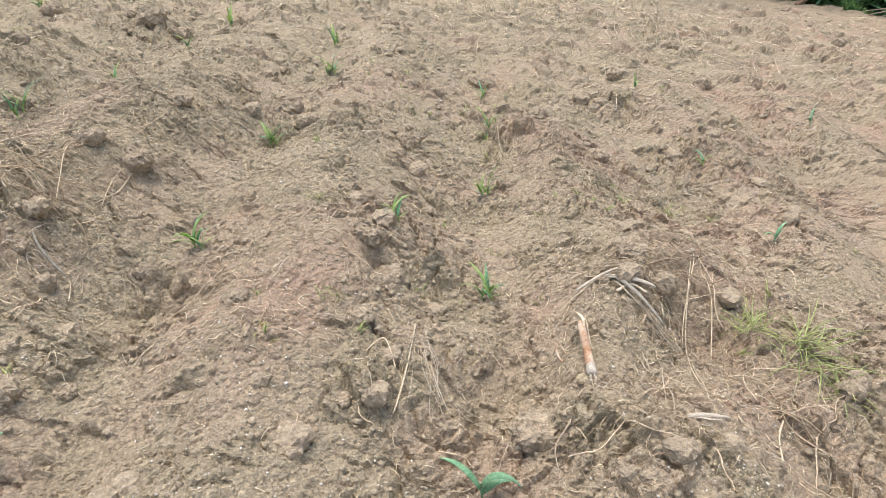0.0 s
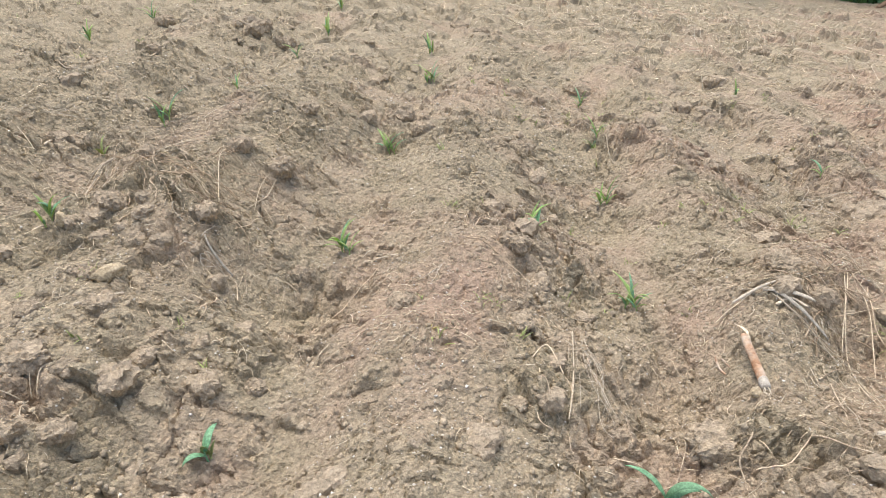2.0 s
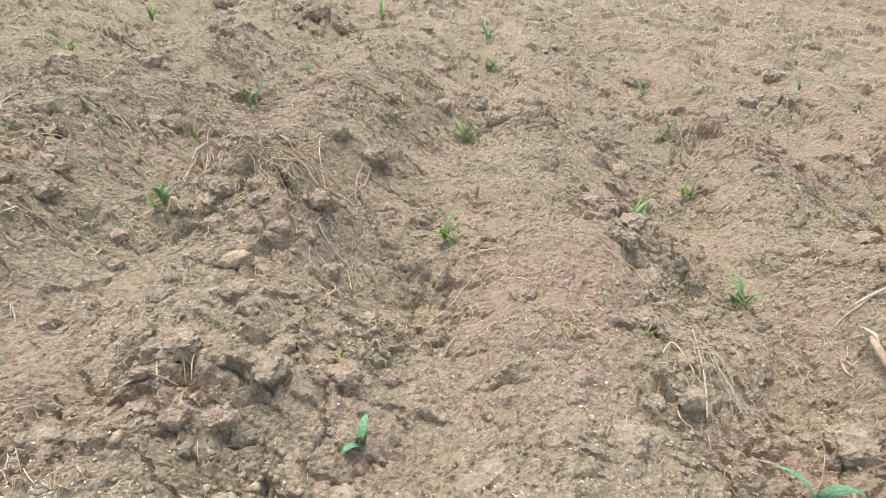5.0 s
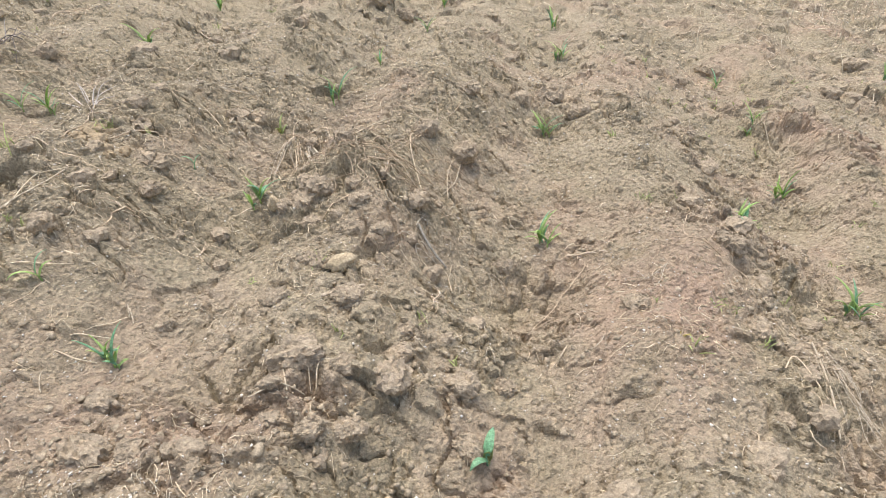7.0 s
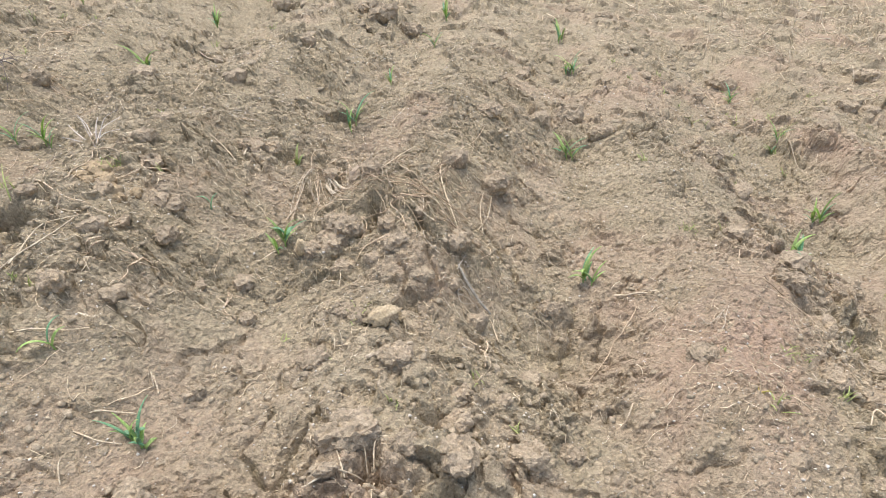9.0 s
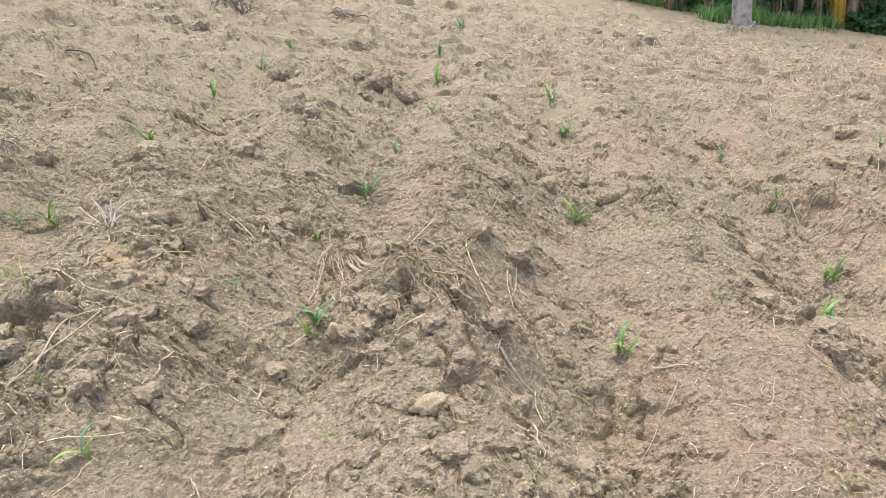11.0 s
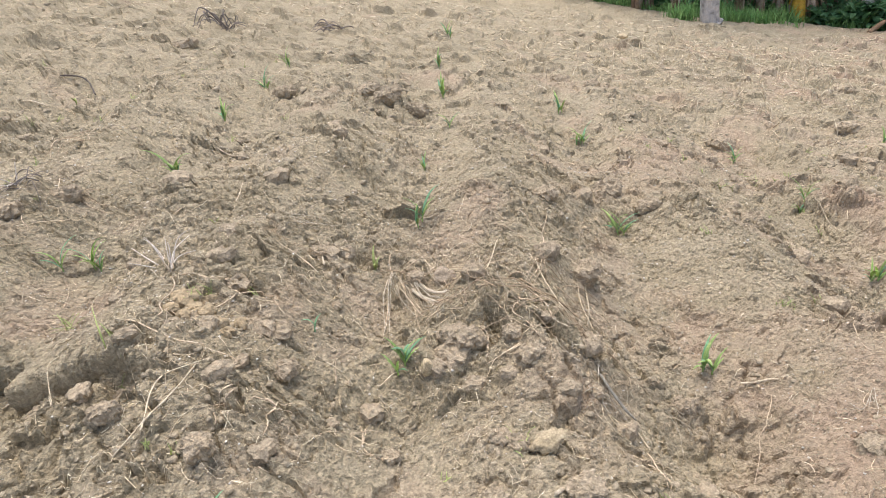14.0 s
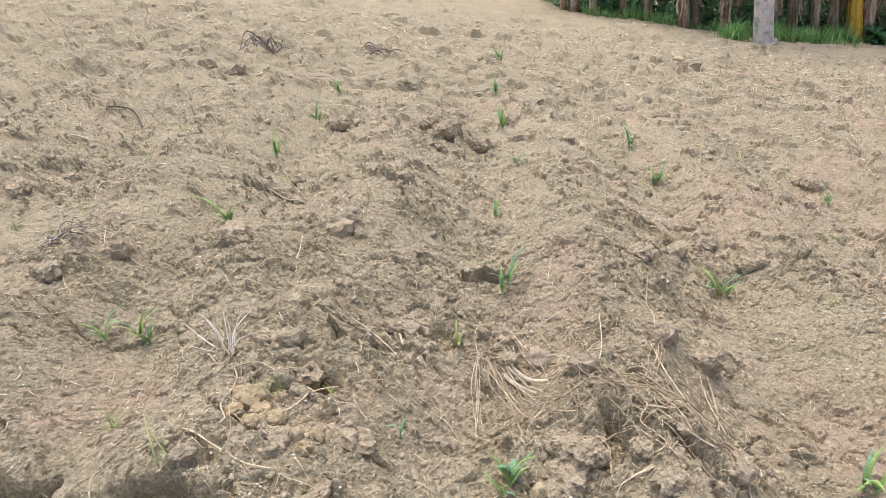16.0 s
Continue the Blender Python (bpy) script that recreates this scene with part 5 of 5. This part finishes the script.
# ---- the banana grove along the field's edge ----
BARK = surface("pale_bark", (0.52, 0.44, 0.37), (0.84, 0.79, 0.74), 0.13, 0.9, 0.8, 7.0, 0.010, patch=(0.26, 0.23, 0.21), patch_size=0.13, mottle=0.8)
SHEATH = surface("banana_sheath", (0.20, 0.125, 0.075), (0.44, 0.30, 0.19), 0.08, 0.7, 0.5, 5.0, 0.006, vary=0.3)
SHEATH_YELLOW = surface("yellow_sheath", (0.44, 0.25, 0.035), (0.66, 0.42, 0.07), 0.12, 0.55, 0.4, 5.0, 0.004)
DEAD_LEAF = surface("dead_banana_leaf", (0.24, 0.165, 0.115), (0.52, 0.41, 0.31), 0.10, 0.8, 0.5, 6.0, 0.004, vary=0.3)
PALE_LEAF = surface("bleached_leaf", (0.58, 0.52, 0.48), (0.78, 0.72, 0.68), 0.10, 0.8, 0.5, 6.0, 0.004)
BANANA_LEAF = surface("banana_leaf", (0.04, 0.13, 0.03), (0.10, 0.24, 0.05), 0.15, 0.4, 0.3, 6.0, 0.003, vary=0.2, spec=0.4, leaf=0.35)
VERGE = surface("verge_grass", (0.14, 0.30, 0.10), (0.32, 0.50, 0.18), 0.3, 0.6, 0.1, 6.0, 0.001, vary=0.25, island=1, leaf=0.35)
SHRUB = surface("shrub_leaf", (0.08, 0.20, 0.10), (0.22, 0.38, 0.17), 0.2, 0.55, 0.2, 6.0, 0.002, vary=0.35, island=1, leaf=0.35)


def land(x, y):
    return float(lie(np.array([x]), np.array([y]))[0])


def banana(x, y, seed, thick=0.11, tall=2.6, sheath=None, dead=5, pale=False, green=6):
    """A banana plant: a stem wrapped in sheaths, dead leaves hanging down it, green leaves on top."""
    rg = random.Random(seed)
    plant = new("banana_plant")
    plant.matrix_basis = pose(x, y, land(x, y) - 0.05, rg.uniform(-4, 4), rg.uniform(-4, 4), rg.uniform(0, 360))
    s = Shape()
    s.tube([(0, 0, tall * t) for t in (0, 0.04, 0.2, 0.5, 0.8, 1)], [thick * k for k in (1.25, 1.1, 1.0, 0.9, 0.75, 0.5)], 14)
    part("stem", s, sheath or SHEATH, plant)
    for k in range(7):
        a = k * 0.9 + rg.uniform(-0.2, 0.2)
        s = Shape()
        top = tall * rg.uniform(0.35, 0.95)
        r = thick * 1.04
        pts = [Vector((math.cos(a + 0.1 * t) * r * (1.18 - 0.3 * t), math.sin(a + 0.1 * t) * r * (1.18 - 0.3 * t), top * t)) for t in (0, 0.1, 0.3, 0.6, 0.9, 1.0)]
        s.ribbon(pts, [thick * w for w in (0.55, 0.55, 0.5, 0.42, 0.25, 0.05)], (-math.sin(a), math.cos(a), 0), -0.25, 0.004)
        part("sheath", s, sheath or (DEAD_LEAF if k % 3 == 0 else SHEATH), plant)
    for k in range(dead):
        a = rg.uniform(0, 2 * math.pi)
        s = Shape()
        z0 = rg.uniform(1.1, 2.3)
        for j in range(8):
            drop = z0 - rg.uniform(0.28, 1.15)
            b = a + rg.uniform(-0.5, 0.5)
            out = thick * rg.uniform(1.1, 3.4)
            pts = [Vector((math.cos(b + 0.12 * math.sin(i * 1.7 + j)) * out * (0.7 + 0.35 * math.sin(i * 1.1 + j)), math.sin(b) * out * (0.8 + 0.3 * math.sin(i * 0.9)), z0 - drop * i / 7)) for i in range(8)]
            s.leaflet(pts, [rg.uniform(0.008, 0.05) * (1.9 if pale else 1.0) * (1 - 0.4 * i / 7) for i in range(8)], (-math.sin(b), math.cos(b), 0.2 * math.sin(j)))
        part("hanging_leaf", s, PALE_LEAF if pale else DEAD_LEAF, plant)
    for k in range(green):
        a = k * 6.3 / green + rg.uniform(-0.3, 0.3)
        s = Shape()
        pts, widths = blade(rg.uniform(1.4, 2.1), 0.26, 0.3 + 0.1 * (k % 3), 1.7, a, 0.1, 10)
        s.ribbon([p + Vector((0, 0, tall * 0.95)) for p in pts], [max(0.02, w) for w in widths], (-math.sin(a), math.cos(a), 0), 0.25, 0.003)
        part("leaf", s, BANANA_LEAF, plant)
    return tagged(plant, "banana plant with brown dead leaves hanging on its stem" if not pale else "banana plant with a bleached grey leaf hanging down", "banana plant", "banana grove")


# the edge of the grove runs back to the left
EDGE = [(-8.0, 70.0), (0.1, 20.5), (0.6, 18.4), (2.0, 17.4), (3.1, 16.0), (4.2, 15.0), (5.6, 15.9), (6.5, 16.2), (7.2, 15.8), (8.0, 15.4), (9.2, 14.8), (18.0, 11.0)]


def edge_y(x):
    for (xa, ya), (xb, yb) in zip(EDGE, EDGE[1:]):
        if x <= xb:
            return ya + (yb - ya) * (x - xa) / (xb - xa)
    return EDGE[-1][1]


GROVE = [(0.48, 0.1), (0.75, 0.5), (1.14, 0.2), (1.9, 0.7), (2.30, 0.5), (2.88, 0.1), (3.2, 0.6), (3.56, 0.15), (4.3, 0.7), (4.9, 0.9), (5.3, 0.6), (5.8, 0.35), (6.35, 0.3), (6.95, 0.35), (7.15, 0.7), (8.1, 0.9), (9.3, 0.6), (10.4, 0.5),
         (11.5, 0.6), (12.6, 0.5), (13.8, 0.6)]
for i, (x, back) in enumerate(GROVE):
    banana(x, edge_y(x) + back, 600 + i, 0.075 + 0.035 * ((i * 7) % 4) / 3, 3.0 + 0.25 * (i % 3), None, 6 + i % 3, False, 3)
banana(6.62, edge_y(6.62) + 0.02, 640, 0.15, 3.2, SHEATH_YELLOW, 1, False, 3)
banana(8.15, edge_y(8.15) + 0.55, 641, 0.09, 3.0, None, 7, True, 3)
back_rows = [o for o in scene.objects if o.name.startswith("banana_plant")]
for row in range(3):
    for i in range(13):
        x = 0.9 + row * 0.3 + i * 1.0 + 0.35 * math.sin(i * 2.3 + row)
        y = edge_y(x) + 1.5 + row * 1.0 + 0.3 * math.sin(i * 1.7 + row * 2)
        copy_thing(back_rows[(i * 5 + row * 3) % len(back_rows)], pose(x, y, land(x, y) - 0.05, 0, 0, i * 67 + row * 31))

# the pale trunk at the field's edge
tree = new("tree")
tree.matrix_basis = pose(3.65, 13.85, land(3.65, 13.85) - 0.05, 0, 0, 0)
s = Shape()
s.tube(glide([(0, 0, 0), (-0.02, 0, 0.12), (-0.03, 0.01, 0.8), (-0.02, 0.02, 2.2), (0.06, 0.0, 4.2)], 5), [0.78 * r for r in [0.34, 0.29, 0.255, 0.25, 0.245, 0.24, 0.24, 0.235, 0.235, 0.23, 0.23, 0.22, 0.21, 0.20, 0.19, 0.18, 0.17, 0.16, 0.15, 0.14, 0.13]], 18)
part("trunk", s, BARK, tree, "pale grey bark with dark patches")
rg = random.Random(9)
for k in range(6):
    a = k * 1.05
    s = Shape()
    tip = Vector((math.cos(a) * 1.3, math.sin(a) * 1.3, 5.4 + 0.4 * math.sin(k * 2)))
    s.tube(glide([(0.06, 0, 4.0), (math.cos(a) * 0.5, math.sin(a) * 0.5, 4.7), tip], 4), [0.09, 0.085, 0.08, 0.07, 0.06, 0.05, 0.04, 0.03, 0.02], 8)
    part("limb", s, BARK, tree)
s = Shape()
for k in range(1500):
    c = Vector((rg.gauss(0, 0.8), rg.gauss(0, 0.8), 5.4 + rg.gauss(0, 0.45)))
    a = rg.uniform(0, 6.28)
    pts, widths = blade(0.16, 0.035, rg.uniform(0.6, 1.8), 0.8, a, 0, 3)
    s.leaflet([p + c for p in pts], widths, (-math.sin(a), math.cos(a), 0))
part("crown", s, SHRUB, tree)
tagged(tree, "tree with a pale grey trunk at the edge of the field", "tree")

# grass and low weeds along the verge
s = Shape()
rg = random.Random(12)
for k in range(7000):
    x = rg.uniform(0.9, 15.0) if k % 4 else rg.uniform(3.4, 6.8)
    back = abs(rg.gauss(0, 0.55)) - 0.12 + 0.25 * math.sin(x * 3.7) * math.sin(x * 1.3)
    y = edge_y(x) + back
    h = rg.uniform(0.12, 0.5) * (0.75 + 0.4 * math.sin(x * 2.1 + 1) * math.sin(x * 5.3))
    if rg.random() < 0.06:
        h *= 1.7
    a = rg.uniform(0, 6.28)
    pts, widths = blade(h, rg.uniform(0.006, 0.014), rg.uniform(0.05, 0.6), rg.uniform(0.6, 2.4), a, 0, 4)
    foot = Vector((x, y, land(x, y) - 0.01))
    s.leaflet([p + foot for p in pts], widths, (-math.sin(a), math.cos(a), 0))
tagged(part("verge_grass", s, VERGE), "bright green grass growing along the field edge", "grass", kind="stuff")
s = Shape()
for k in range(19000):
    x = rg.uniform(0.4, 15.0) if k % 4 else rg.uniform(6.0, 11.5)
    deep = rg.random()
    y = edge_y(x) + 0.6 + 7.0 * deep
    if x > 6.9 and rg.random() < 0.3:
        y = edge_y(x) + rg.uniform(0.0, 0.6)
        zz = rg.uniform(0.0, 0.6) * (0.6 + 0.4 * math.sin(x * 4.1))
    else:
        zz = rg.random() ** 1.1 * (0.5 + 2.4 * deep)
    a = rg.uniform(0, 6.28)
    pts, widths = blade(rg.uniform(0.12, 0.36), rg.uniform(0.04, 0.085), rg.uniform(0.5, 1.9), 0.9, a, 0, 3)
    foot = Vector((x, y, land(x, y) + zz))
    s.leaflet([p + foot for p in pts], widths, (-math.sin(a), math.cos(a), 0))
tagged(part("undergrowth", s, SHRUB), "dark green leafy undergrowth between the banana stems", "undergrowth", kind="stuff")

# two tall clumps of grass beside the trunk
for cx, cy, n in ((3.15, 14.05, 160), (4.7, 14.7, 420)):
    s = Shape()
    for k in range(n):
        x, y = cx + rg.gauss(0, 0.13 if n < 300 else 0.5), cy + rg.gauss(0, 0.12)
        a = rg.uniform(0, 6.28)
        pts, widths = blade(rg.uniform(0.16, 0.42), rg.uniform(0.007, 0.014), rg.uniform(0.05, 0.5), rg.uniform(0.4, 1.6), a, 0, 4)
        foot = Vector((x, y, land(x, y) - 0.01))
        s.leaflet([p + foot for p in pts], widths, (-math.sin(a), math.cos(a), 0))
    tagged(part("grass_clump", s, VERGE), "tall bright green grass clump beside a tree trunk", "grass", kind="stuff")

# a short log and a few cut branches left at the edge
log = base_at("log", 7.75, 14.9, land(7.75, 14.9) + 0.03, 25)
s = Shape()
s.tube(glide([(-0.26, 0, 0.02), (0.0, 0.03, 0.07), (0.26, 0, 0.17)], 4), [0.035, 0.045, 0.05, 0.05, 0.055, 0.055, 0.05, 0.045, 0.03], 10)
part("wood", s, SHEATH, log)
tagged(log, "short weathered brown log at the field edge", "log")
for i in range(7):
    x, y = 9.0 + 0.28 * i, 14.5 - 0.09 * i
    s = Shape()
    z = land(x, y) + 0.05
    s.tube(glide([(x - 0.5, y + 0.06 * (i % 3), z), (x, y, z + 0.05 + 0.02 * i), (x + 0.55, y - 0.05 * (i % 2), z + 0.04)], 4), [0.012] * 8 + [0.006], 6)
    tagged(part("branch", s, STICK), "thin pale cut branch lying at the field edge", "branch", "cut branches")
